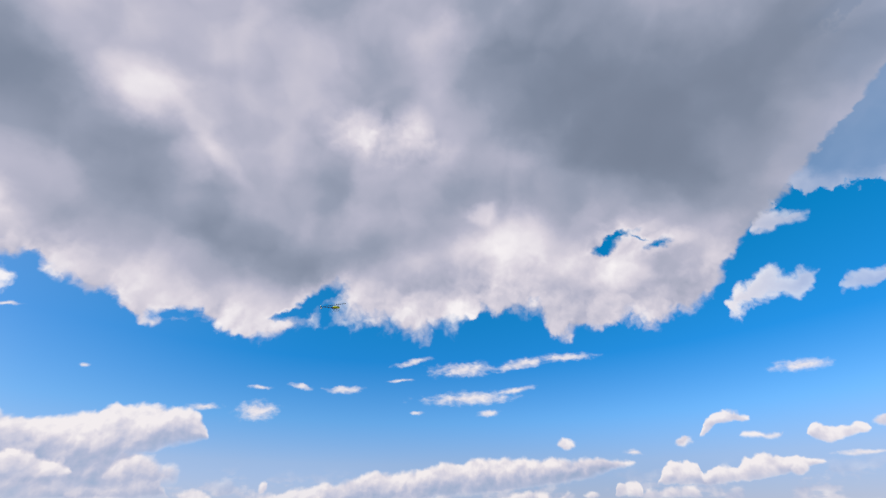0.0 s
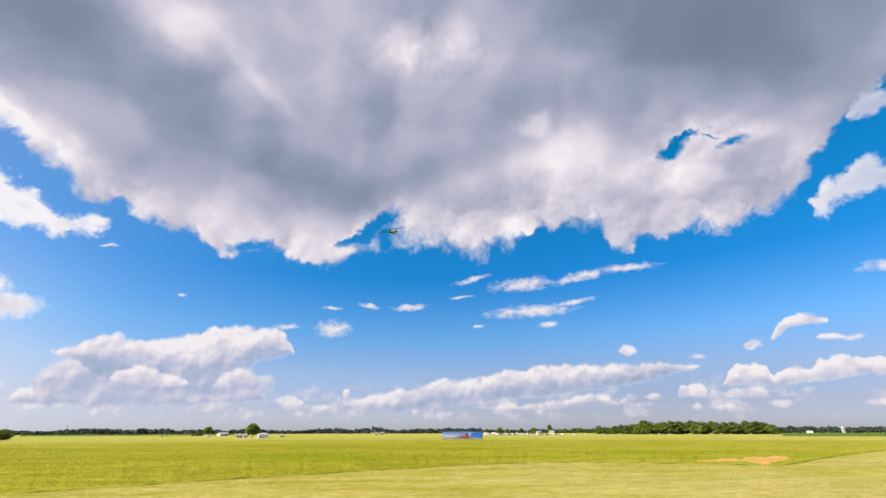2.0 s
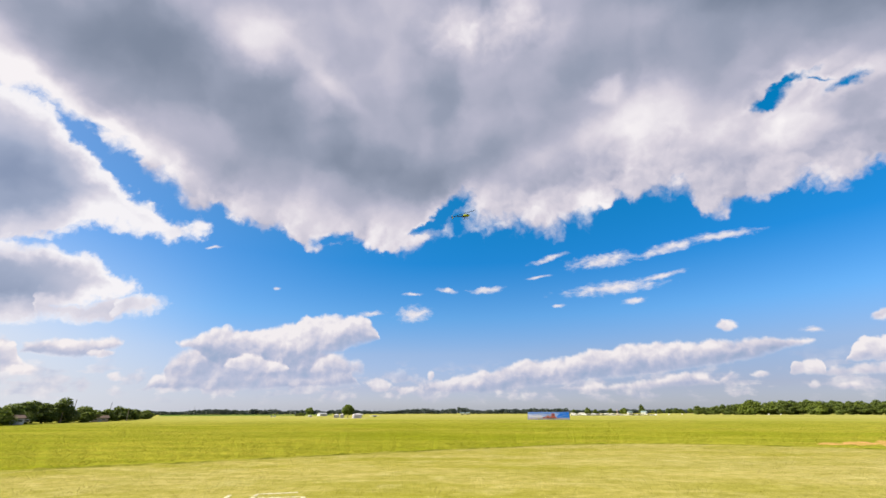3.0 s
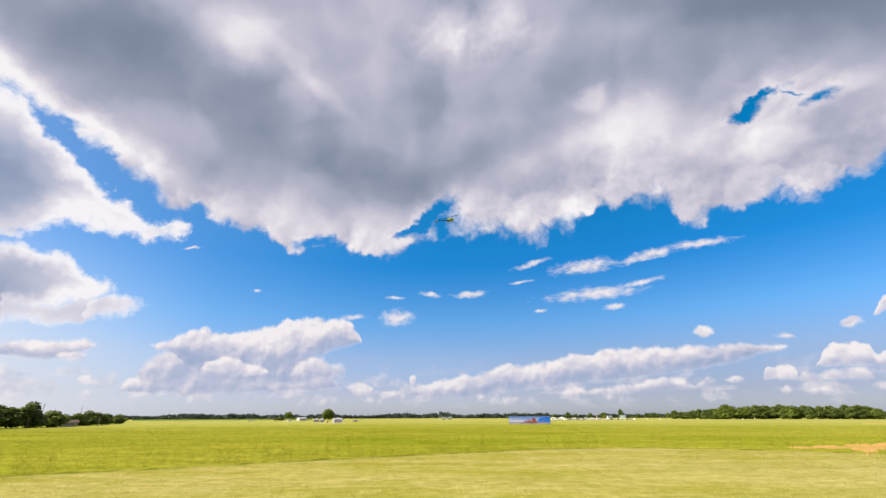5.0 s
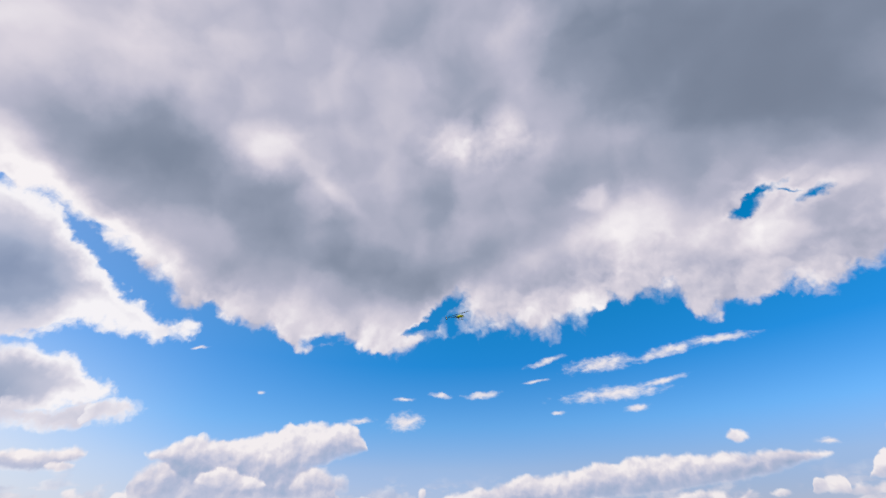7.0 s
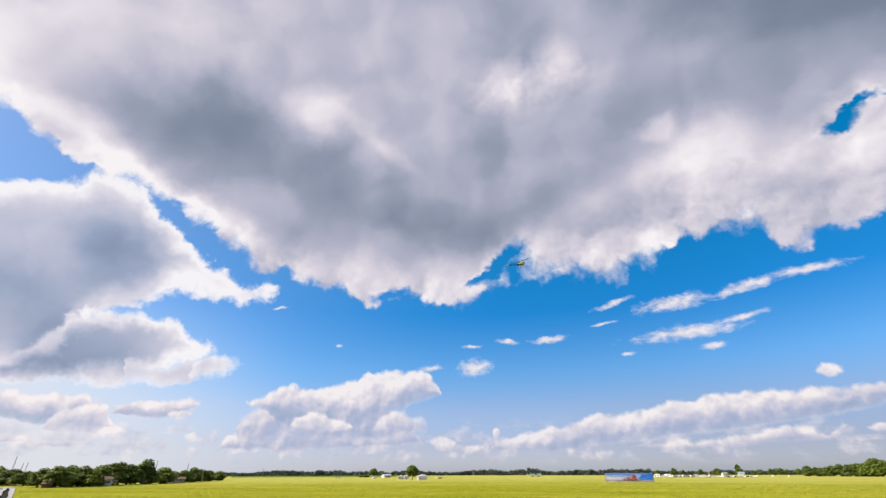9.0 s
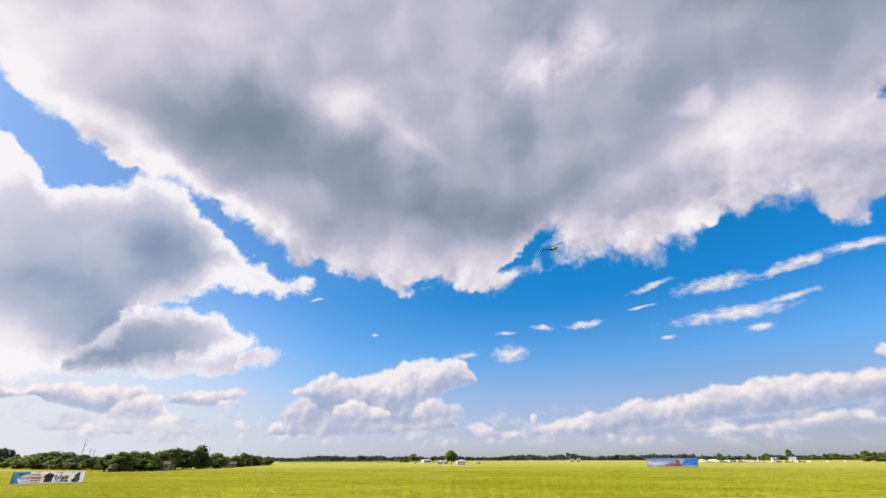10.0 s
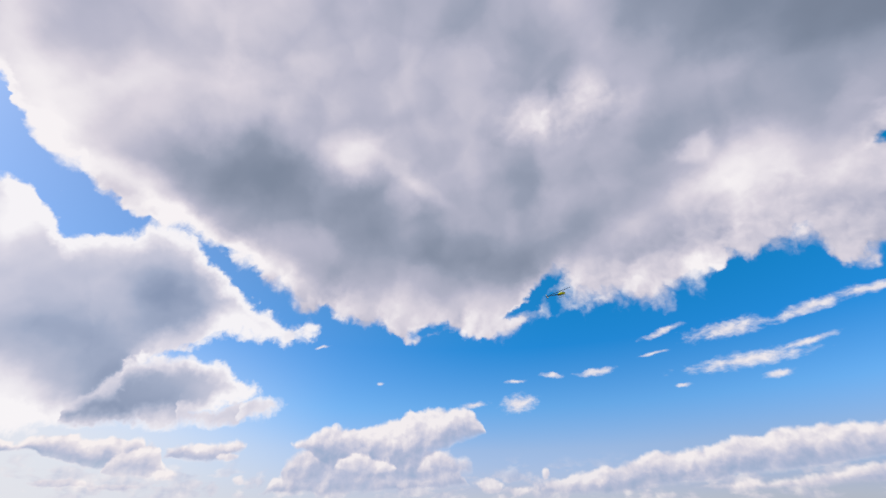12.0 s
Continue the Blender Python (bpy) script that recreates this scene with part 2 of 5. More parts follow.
heap(small, [(-82, -38.4), (-76, -35.0), (-71, -34.2), (-65, -34.8), (-59, -32.2), (-53, -31.0), (-47, -33.3), (-41, -36.2)],
     [(-82, -39.1), (-71, -39.3), (-60, -39.9), (-51, -39.3), (-41, -38.8)], 0.95, 0.55)
heap(small, [(-43.5, -36.8), (-40.3, -34.6), (-35.9, -33.9), (-30.7, -33.7), (-27.8, -35.5), (-26.4, -37.6)],
     [(-43.8, -38.8), (-34.4, -38.8), (-26.5, -38.1)], 1.0, 0.7)
heap(small, [(-74, -31), (-66, -28), (-56, -27), (-44, -28), (-34, -30), (-26, -33)], [(-74, -37), (-56, -38.5), (-40, -38), (-26, -36)], 0.80, 0.40, 1.4, 2.6)
heap(small, [(-71.2, -27.3), (-67.3, -26.0), (-62.5, -23.4), (-60.8, -22.9), (-54.8, -24.1), (-47.0, -23.7), (-42.1, -23.2), (-39.2, -21.2),
             (-36.2, -20.7), (-32.1, -21.5), (-25.2, -21.8), (-23.3, -22.8), (-21.4, -26.1)],
     [(-71.2, -27.6), (-66.8, -29.6), (-62.2, -32.8), (-56.2, -35.2), (-47.1, -35.9), (-39.6, -35.2), (-36.6, -33.0), (-33.1, -31.0),
      (-27.4, -29.0), (-21.4, -27.0)], 1.0, 0.7)
heap(small, [(-60, -33.0), (-56, -30.6), (-52, -30.2), (-48, -31.4), (-44, -32.6)], [(-60, -34.0), (-52, -35.6), (-44, -34.6)], 0.98, 0.40, 0.8)
heap(small, [(-10.6, -38.7), (-5.9, -36.4), (0.8, -35.4), (6.0, -34.1), (11.3, -32.8), (21.7, -31.8), (29.4, -29.7), (35.7, -28.8), (47.0, -28.2),
             (58.1, -27.8), (64.3, -27.5), (71.6, -27.8), (77.0, -28.9)],
     [(-10.7, -39.7), (2.0, -40.5), (12.5, -39.5), (21.6, -38.5), (29.3, -37.2), (38.2, -36.8), (47.0, -35.1), (57.0, -33.9), (65.6, -32.0),
      (71.6, -30.2), (77.0, -29.2)], 0.92, 0.62, 0.8)
heap(small, [(19.0, -39.3), (29.3, -38.0), (39.5, -37.3), (47.0, -35.8), (50.8, -35.5), (55.2, -36.9), (59.5, -35.2)],
     [(19.0, -39.8), (34.4, -39.9), (47.1, -39.2), (55.5, -38.5), (59.5, -35.9)], 0.98, 0.5, 0.7)
puff(small, 57.3, -24.8, 2.7, 1.5, 0, 0.98)
heap(small, [(71.3, -35.3), (72.0, -33.3), (74.9, -32.4), (78.1, -32.5), (79.5, -34.5)], [(71.3, -36.5), (75.1, -36.7), (79.5, -36.1)], 1.08, 0.3, 0.8, 0.7)
heap(small, [(78.0, -34.9), (83.0, -33.8), (90.0, -34.0), (96.0, -35.2)], [(78.0, -36.2), (88.0, -36.6), (96.0, -36.2)], 0.85, 0.25)
heap(small, [(83.5, -32.4), (85.9, -29.0), (88.4, -27.9), (95.2, -27.8), (97.0, -30.5), (102.3, -28.5), (106.7, -28.0), (110.4, -25.5),
             (116.1, -24.6), (125.6, -24.9), (135.5, -25.0), (137.5, -25.8)],
     [(83.5, -33.5), (94.4, -33.2), (112.1, -31.7), (125.4, -29.3), (133.4, -27.6), (137.5, -26.3)], 1.08, 0.5, 0.9, 0.7)
puff(small, 128.5, -28.0, 3.6, 1.9, 8, 1.0)
heap(small, [(96.1, -20.4), (97.3, -17.3), (100.5, -14.9), (105.1, -13.8), (109.2, -14.3), (111.6, -15.6)],
     [(96.1, -21.8), (98.7, -20.3), (101.4, -18.3), (106.9, -16.9), (111.6, -16.2)], 1.06, 0.3, 0.8, 0.7)
puff(small, 90.8, -22.6, 3.0, 1.0, 15, 0.85)
heap(small, [(108.7, -20.3), (111.5, -19.1), (122.9, -18.9)], [(108.7, -21.0), (116.1, -21.1), (122.9, -20.2)], 0.98, 0.25, 0.7)
heap(small, [(131.4, -19.2), (136.1, -16.0), (142.2, -16.3), (146.5, -15.8), (153.0, -14.6), (155.1, -16.1)],
     [(131.4, -20.0), (137.8, -21.1), (146.2, -19.6), (155.0, -16.9)], 1.06, 0.35, 0.8, 0.7)
puff(small, 163.0, -13.5, 8.0, 1.6, 8)
heap(small, [(-200.0, -18.0), (-185.0, -17.0), (-168.0, -22.5), (-161.2, -21.0), (-148.7, -21.3), (-134.7, -22.8), (-123.5, -22.6), (-117.4, -25.8)],
     [(-200.0, -26.0), (-168.0, -25.0), (-152.0, -29.0), (-128.9, -31.8), (-117.8, -29.4)], 0.98, 0.75)
heap(small, [(-133.2, -29.6), (-126.1, -26.6), (-119.5, -25.2), (-113.3, -26.6), (-111.6, -30.4), (-108.5, -33.6)],
     [(-133.5, -33.0), (-120.5, -34.4), (-108.6, -34.7)], 0.96, 0.45)
heap(small, [(-111.4, -28.0), (-105.0, -25.9), (-93.3, -26.0), (-85.0, -27.2)], [(-111.6, -29.9), (-97.7, -30.7), (-85.1, -28.0)], 0.96, 0.6)
puff(small, -91.5, -29.8, 5.4, 1.1, -2, 1.0)
puff(small, -111.5, -33.7, 3.6, 1.3, -4, 0.98)

# the bank beside the overcast, and torn pieces beyond its other end
beside = Layer()
wing(beside, [(-266, 103), (-213, 81), (-183, 70), (-172, 66), (-161, 56), (-153, 46), (-146, 40), (-133, 39), (-122, 36.5), (-113, 38), (-103, 34.5),
              (-96, 29.5), (-91, 24), (-86, 18), (-82, 12), (-76, 7.5), (-73, 3.7), (-67, 1.5), (-61.4, 1.0)],
     [(-272, 0), (-219, -10), (-189, -16), (-172, -18), (-159, -19), (-151, -20), (-139, -20), (-127, -12), (-115, -3.4), (-103, -0.9), (-95, 0.3),
      (-88, 1.9), (-81, 0.6), (-76, -2), (-68, -3.4), (-61.4, 0.5)], g.math("ADD", bank_tones, 0.56))
wing(beside, [(-150, -10.7), (-128, -5.5), (-124.5, -1.6), (-115, -0.6), (-104, -1.9), (-97, -4.6), (-89, -7), (-84, -10), (-79, -13.2)],
     [(-151, -19.4), (-128, -21), (-106, -21.5), (-97, -20.6), (-91, -17.6), (-84, -15.6), (-79, -14.4)],
     g.range(g.math("MULTIPLY_ADD", split(way["shade"])[0], 0.35, split(way["shade"])[1]), -62.0, -42.0, 0.20, 0.60), 0.9, 7.0, 0.62)
wing(beside, [(104.5, 14.4), (107.4, 17.1), (113.4, 21.9), (116.5, 25.6), (120.6, 27.5), (127.8, 26.6), (132.2, 28.5), (139.1, 28.6)],
     [(104.5, 12.8), (107.3, 10.5), (113.2, 13.0), (121.2, 15.5), (129.6, 18.4), (138.9, 26.3)], 0.74, 1.0, 6.0, 0.2)
wing(beside, [(113.8, 40.3), (115.9, 42.9), (123.2, 43.1), (129.7, 45.9), (136.9, 48.2)], [(113.7, 35.7), (116.7, 35.2), (124.1, 39.4), (136.7, 45.3)], 0.78, 0.8, 6.0, 0.15)
wing(beside, [(147.0, 26.0), (152.0, 28.0), (158.0, 29.5), (166.0, 33.0)], [(147.0, 23.0), (154.0, 23.5), (160.0, 26.0), (166.0, 30.0)], 0.74, 0.8, 6.0, 0.15)

wing(beside, [(104, 60), (113, 72), (126, 94), (148, 114), (190, 146)], [(104, 47), (112, 46.6), (127, 53), (133, 57), (140, 55.6), (152, 58), (169, 63), (190, 74)], 0.40, 3.0, 7.0, 0.34)

wing(beside, [(-106, -13.5), (-97, -15), (-90, -15.6), (-84, -16.6)], [(-106, -21.6), (-95, -22.4), (-88, -21.6), (-84, -19.6)], 0.60, 0.8, 6.0, 0.2)
wing(beside, [(-87, -17.6), (-83, -15.4), (-79, -15.8), (-75.5, -15.2), (-70.5, -17)], [(-87, -19.6), (-81, -20.4), (-75, -18.8), (-70.5, -17.8)], 0.74, 0.8, 4.0, 0.2)

# the overcast: its lower rim from end to end, then cuts of blue
x, y = split(after("high"))
rag = g.range(x, 62.0, 106.0)
x = g.math("MULTIPLY_ADD", g.math("MULTIPLY", g.math("ADD", tufts, heads), rag), 6.0, x)
west = g.profile(x, [(-216, 139), (-191, 116), (-174.5, 99.5), (-170, 87), (-162.6, 75), (-152.8, 64.7), (-143, 60), (-135.3, 51), (-124.3, 43), (-112.5, 38),
                     (-102.3, 33.2), (-94.8, 27.3), (-87.6, 22.2), (-78.8, 16.4), (-75.7, 12), (-68.9, 8.8), (-64.3, 4.4), (-57.8, 2.9), (-51.6, 0.7),
                     (-44.2, -2.3), (-39.9, -4.2), (-37.7, -7.0), (-34.2, -6), (-29.7, -4.7), (-24.3, -6), (-17.8, -7.3), (-11.2, -6.8), (-6.8, -4.5), (-4, -3)])
east = g.profile(x, [(-4, -2.8), (0.8, -1.9), (7, -2.3), (18.1, -3.4), (26.6, -1), (31.3, 1.2), (33.9, 4), (40.4, 3.7), (47.1, 4.4), (51.9, 0.1), (55.8, -0.2),
                     (65.1, 2.8), (70.8, 5.9), (76.7, 4.9), (87, 7.2), (94.2, 11.7), (100.7, 16.3), (105.9, 23.4), (110.5, 30.5), (115, 37), (121, 44),
                     (129, 53), (140, 66), (152, 80), (168, 98), (196, 124)])
rim_line = g.mix_value(g.range(x, -4.1, -3.9), west, east)
inside = deep = g.math("SUBTRACT", y, rim_line)
for gx, gy, gw, gh, turn in ((-5.0, 2.2, 3.8, 1.4, 45), (-2.2, -1.6, 2.6, 1.7, 80), (-9.3, -0.6, 3.4, 0.7, 25), (-32.5, -3.6, 3.2, 1.3, 10), (65.8, 25.4, 2.2, 0.7, 36), (69.4, 28.2, 2.2, 0.4, 24),
                             (75.5, 28.6, 1.6, 0.2, -8), (81.5, 27.4, 1.6, 0.5, 20)):
    cut = g.math("SUBTRACT", g.oval(after("high", 2), gx, gy, gw, gh, turn), 1.0)
    inside = g.math("SMOOTH_MIN", inside, g.math("MULTIPLY", cut, gw * 0.8), 0.8)
    deep = g.math("SMOOTH_MIN", deep, g.math("MULTIPLY", cut, gw * 1.6), 0.8)
    state["last"] = g.math("ADD", inside, deep)
rough = g.math("MULTIPLY_ADD", heads, 3.8, inside)
rough = g.math("MULTIPLY_ADD", tufts, g.math("MULTIPLY_ADD", rag, 5.0, g.math("MULTIPLY_ADD", loose, 3.0, 2.0)), rough)
cover = g.range(g.math("DIVIDE", rough, g.math("MULTIPLY_ADD", loose, 1.2, 0.8)), -0.5, 2.0)
cover = g.math("MULTIPLY", cover, g.range(g.math("SUBTRACT", x, g.math("MULTIPLY", y, 0.35)), 95.0, 130.0, 1.0, 0.8))
breadth = g.range(x, -8.0, 30.0, 13.0, 27.0)        # the bright rim is broader towards the open sky
edge = g.range(g.math("DIVIDE", g.math("MULTIPLY_ADD", heads, 3.5, deep), breadth), 0.0, 1.0, 1.0, 0.0)
edge = g.math("MULTIPLY", edge, g.range(g.math("MULTIPLY_ADD", y, 0.25, x), 106.0, 124.0, 1.0, 0.0))
heart = g.range(g.oval(way["high"], 5.0, 43.0, 17.0, 9.0, 0), 1.3, 0.3)
bright = g.math("ADD", g.math("MULTIPLY_ADD", folds_lit, 0.55, 0.52), overcast)
bright = g.math("MULTIPLY_ADD", g.math("SUBTRACT", folds, 0.5), 0.3, bright)
bright = g.math("MULTIPLY_ADD", pleats_lit, g.math("MULTIPLY_ADD", edge, 0.4, 0.15), bright)
bright = g.math("MULTIPLY_ADD", swells_lit, 0.42, bright)
bright = g.math("MULTIPLY_ADD", edge, 0.24, bright)
bright = g.math("MULTIPLY_ADD", g.math("MULTIPLY", heads_lit, g.math("MAXIMUM", edge, g.math("MULTIPLY", heart, 0.7))), 0.38, bright)
bright = g.math("ADD", bright, g.range(g.vec("DOT_PRODUCT", coords, tuple(heading(SUN_AZ, SUN_EL))), 0.45, 0.95, 0.0, 0.16))

bright = g.math("SMOOTH_MAX", bright, 0.08, 0.3)

streaks = g.noise(g.vec("MULTIPLY", wind["low"], (1.0, 1.0, 2.2)), 0.5, 5.0, 0.6)
feather = g.range(g.math("ADD", state["wisps"], g.math("MULTIPLY_ADD", streaks, 1.5, -0.72)), -0.1, 1.0, 0.0, 0.9)
VAPOUR = [(0.0, (0.165, 0.20, 0.275)), (0.2, (0.215, 0.255, 0.345)), (0.4, (0.31, 0.345, 0.45)), (0.6, (0.475, 0.475, 0.59)),
          (0.8, (0.69, 0.65, 0.73)), (1.0, (0.93, 0.89, 0.91))]
VAPOUR_BANK = [(0.0, (0.18, 0.235, 0.35)), (0.2, (0.25, 0.305, 0.44)), (0.4, (0.36, 0.41, 0.55)), (0.6, (0.53, 0.54, 0.66)),
               (0.8, (0.72, 0.69, 0.77)), (1.0, (0.94, 0.91, 0.93))]
VAPOUR_LOW = [(0.2, (0.33, 0.41, 0.58)), (0.5, (0.49, 0.51, 0.66)), (0.8, (0.75, 0.70, 0.76)), (1.0, (0.95, 0.88, 0.87))]
air = g.tree.nodes.new("ShaderNodeTexSky")
air.sky_type, air.sun_disc = "NISHITA", False
air.sun_elevation, air.sun_rotation = radians(SUN_EL), radians(SUN_AZ)
air.air_density, air.dust_density, air.ozone_density = 1.0, 0.6, 3.0
height = g.vec("DOT_PRODUCT", coords, (0, 0, 1))
tint = g.ramp(height, [(0.0, (0.67, 0.72, 1.02)), (0.05, (0.64, 0.60, 0.83)), (0.12, (0.67, 0.675, 0.83)), (0.2, (0.39, 0.71, 0.95)), (0.32, (0.07, 0.62, 0.98)), (0.55, (0.0, 0.76, 1.0))])
toward = g.range(g.vec("DOT_PRODUCT", coords, tuple(heading(SUN_AZ, SUN_EL))), 0.1, 0.97)
tint = g.mix(toward, tint, (0.58, 0.70, 0.84))
blue = g.mix(1.0, g.vec("SCALE", air.outputs[0], scale=0.17), tint, "MULTIPLY")
haze = g.math("MULTIPLY", g.range(height, 0.17, 0.0), g.range(g.vec("DOT_PRODUCT", coords, tuple(heading(SUN_AZ, 0))), -0.12, 0.78))
blue = g.mix(g.math("MULTIPLY", haze, 0.85), blue, (0.585, 0.615, 0.74))
side = g.range(g.vec("DOT_PRODUCT", coords, tuple(heading(SUN_AZ, 0))), 0.30, 0.85)
blue = g.mix(g.math("MULTIPLY", g.math("MULTIPLY", g.range(height, 0.36, 0.10), side), 0.95), blue, (0.78, 0.785, 0.83))
away = g.math("MULTIPLY", g.range(g.vec("DOT_PRODUCT", coords, tuple(heading(55, 0))), 0.5, 1.0, 0.0, 0.27), g.range(height, 0.22, 0.06))
blue = g.vec("SCALE", blue, scale=g.math("SUBTRACT", 1.0, away))
layers = g.range(g.math("MULTIPLY_ADD", knobs, 0.10, g.noise(g.vec("MULTIPLY", globe, (1.0, 1.0, 2.4)), 0.16, 4.0, 0.55)), 0.48, 0.62)
band = g.math("MULTIPLY", g.range(height, 0.012, 0.035), g.range(height, 0.12, 0.05))
sky_col = g.mix(g.math("MULTIPLY", g.math("MULTIPLY", layers, band), 0.55), blue, g.ramp(g.math("MULTIPLY_ADD", knobs_lit, 0.8, 0.72), VAPOUR_LOW))
sky_col = g.mix(feather, sky_col, g.ramp(g.math("MULTIPLY_ADD", streaks, 0.4, 0.72), VAPOUR_LOW))
sky_col = g.mix(g.math("MULTIPLY", small.cover, g.range(height, 0.02, 0.12, 0.7, 0.92)), sky_col, g.ramp(small.shade, VAPOUR_LOW))
sky_col = g.mix(g.math("MULTIPLY", beside.cover, g.range(split(plan)[0], 100.0, 140.0, 0.97, 0.55)), sky_col, g.ramp(beside.shade, VAPOUR_BANK))
sky_col = g.mix(cover, sky_col, g.ramp(bright, VAPOUR))
back = g.tree.nodes.new("ShaderNodeBackground")
g.put(back.inputs[0], sky_col)
back.inputs[1].default_value = 0.5
g.tree.links.new(back.outputs[0], g.tree.nodes.new("ShaderNodeOutputWorld").inputs[0])

# ---------------------------------------------------------------- materials
def surface(name, build, rough=0.8, bump=0.0, bump_scale=20.0, spec=0.3, upward=0.0, thin=0.0):
    m = bpy.data.materials.new(name)
    m.use_nodes = True
    k = Graph(m.node_tree)
    sh = k.tree.nodes.new("ShaderNodeBsdfPrincipled")
    k.put(sh.inputs["Base Color"], build(k))
    sh.inputs["Roughness"].default_value = rough
    sh.inputs["Specular IOR Level"].default_value = spec
    if bump:
        b = k.tree.nodes.new("ShaderNodeBump")
        b.inputs["Strength"].default_value = bump
        k.put(b.inputs["Height"], k.noise(k.tree.nodes.new("ShaderNodeNewGeometry").outputs["Position"], bump_scale, 5.0))
        k.put(sh.inputs["Normal"], b.outputs[0])
    if upward:
        # thin leaves and blades pass light on: their shading leans towards that of the whole turf or crown
        nrm = k.tree.nodes.new("ShaderNodeNewGeometry").outputs["Normal"]
        k.put(sh.inputs["Normal"], k.vec("NORMALIZE", k.vec("ADD", k.vec("SCALE", nrm, scale=1 - upward), (0, 0, upward))))
    done = sh.outputs[0]
    if thin:
        tr, mx = k.tree.nodes.new("ShaderNodeBsdfTranslucent"), k.tree.nodes.new("ShaderNodeMixShader")
        k.tree.links.new(sh.inputs["Base Color"].links[0].from_socket, tr.inputs[0])
        mx.inputs[0].default_value = thin
        k.tree.links.new(done, mx.inputs[1])
        k.tree.links.new(tr.outputs[0], mx.inputs[2])
        done = mx.outputs[0]
    k.tree.links.new(done, k.tree.nodes.new("ShaderNodeOutputMaterial").inputs[0])
    return m


def place(k):
    return k.tree.nodes.new("ShaderNodeNewGeometry").outputs["Position"]


def two_tone(a, b, scale=3.0, grain=0.0):
    """Colour from a to b in blotches of 1/scale metres, with finer grain on top."""
    def build(k):
        p = place(k)
        f = k.range(k.noise(p, scale, 5.0, 0.6), 0.3, 0.7)
        if grain:
            f = k.math("MULTIPLY_ADD", k.math("SUBTRACT", k.noise(p, grain, 3.0), 0.5), 1.2, f)
        return k.mix(f, a, b)
    return build


def turf(dry, lush, deep, long_scale, pale=None):
    """Grass: dry and lush swathes drawn out across the field, mottled at the size of tufts."""
    def build(k):
        p = place(k)
        m = k.tree.nodes.new("ShaderNodeMapping")
        k.put(m.inputs[0], p)
        m.inputs[2].default_value = (0, 0, 0.25)
        m.inputs[3].default_value = (0.35, 1.0, 1.0)
        swathe = k.range(k.noise(m.outputs[0], long_scale, 4.0, 0.6), 0.36, 0.64)
        broad = k.range(k.noise(m.outputs[0], long_scale * 0.22, 3.0, 0.55), 0.38, 0.66)
        streak = k.range(k.noise(m.outputs[0], long_scale * 6.0, 4.0, 0.6), 0.40, 0.66)
        tuft = k.range(k.noise(p, 1.6, 4.0, 0.6), 0.36, 0.64)
        grain = k.range(k.noise(p, 14.0, 3.0, 0.6), 0.34, 0.66)
        col = k.mix(swathe, lush, dry)
        col = k.mix(k.math("MULTIPLY", broad, 0.45), col, tuple(c * f for c, f in zip(dry, (1.22, 1.18, 1.9))))
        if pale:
            # haze of distance painted into the grass, paler away from the strip
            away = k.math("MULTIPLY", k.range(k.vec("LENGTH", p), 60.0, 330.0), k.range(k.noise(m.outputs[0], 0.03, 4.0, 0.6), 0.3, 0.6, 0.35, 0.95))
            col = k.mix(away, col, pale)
        else:
            # straw lies in pale drifts on the mown strip
            straw = k.range(k.noise(p, long_scale * 1.5, 5.0, 0.68), 0.48, 0.70)
            col = k.mix(k.math("MULTIPLY", straw, 0.5), col, (0.48, 0.43, 0.20))
        col = k.mix(k.math("MULTIPLY", streak, 0.36), col, deep)
        col = k.mix(k.math("MULTIPLY", tuft, 0.42 if not pale else 0.40), col, deep)
        return k.mix(k.math("MULTIPLY", grain, 0.34), col, deep)
    return build


def blades(dry, lush, deep, long_scale, pale=None):
    def build(k):
        col = turf(dry, lush, deep, long_scale, pale)(k)
        r = k.tree.nodes.new("ShaderNodeNewGeometry").outputs["Random Per Island"]
        col = k.mix(k.math("MULTIPLY", r, 0.35), col, dry)
        return k.vec("SCALE", col, scale=k.range(r, 0.0, 1.0, 0.85, 1.7, False))
    return build


MOWN = ((0.385, 0.332, 0.11), (0.25, 0.240, 0.035), (0.160, 0.155, 0.015), 0.30)
# MEADOW's last colour is the haze tint mixed in with distance
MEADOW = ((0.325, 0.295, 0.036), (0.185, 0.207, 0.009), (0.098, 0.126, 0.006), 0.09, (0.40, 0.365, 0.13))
m_mown = surface("mown_turf", turf(*MOWN), 1.0, 0.6, 30, 0.0)
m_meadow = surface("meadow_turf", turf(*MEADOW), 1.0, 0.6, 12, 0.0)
m_thatch = surface("cut_edge", two_tone((0.095, 0.105, 0.010), (0.26, 0.245, 0.045), 0.6, 12), 1.0, 0.5, 20, 0.0)
m_mown_blade = surface("mown_blades", blades(*MOWN), 1.0, spec=0.05, upward=0.6, thin=0.4)
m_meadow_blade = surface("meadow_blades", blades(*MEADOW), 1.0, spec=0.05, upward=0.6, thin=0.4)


def part(name, bm, material, parent=None, label=""):
    """Link a bmesh as one mesh object under a thing or a part."""
    me = bpy.data.meshes.new(name)
    bm.to_mesh(me)
    bm.free()
    me.materials.append(material)
    ob = new(name, me)
    ob.parent = parent
    if label:
        ob["label"] = label
    return ob


def thing(name, m, label, category, group="", kind=""):
    e = new(name)
    e.matrix_world = m
    e.empty_display_size = 0.2
    return tagged(e, label, category, group, kind)


def spot(az, d, z=0.0):
    """A place on the field, d metres off in that direction."""
    return Vector((d * math.sin(radians(az)), d * math.cos(radians(az)), z))


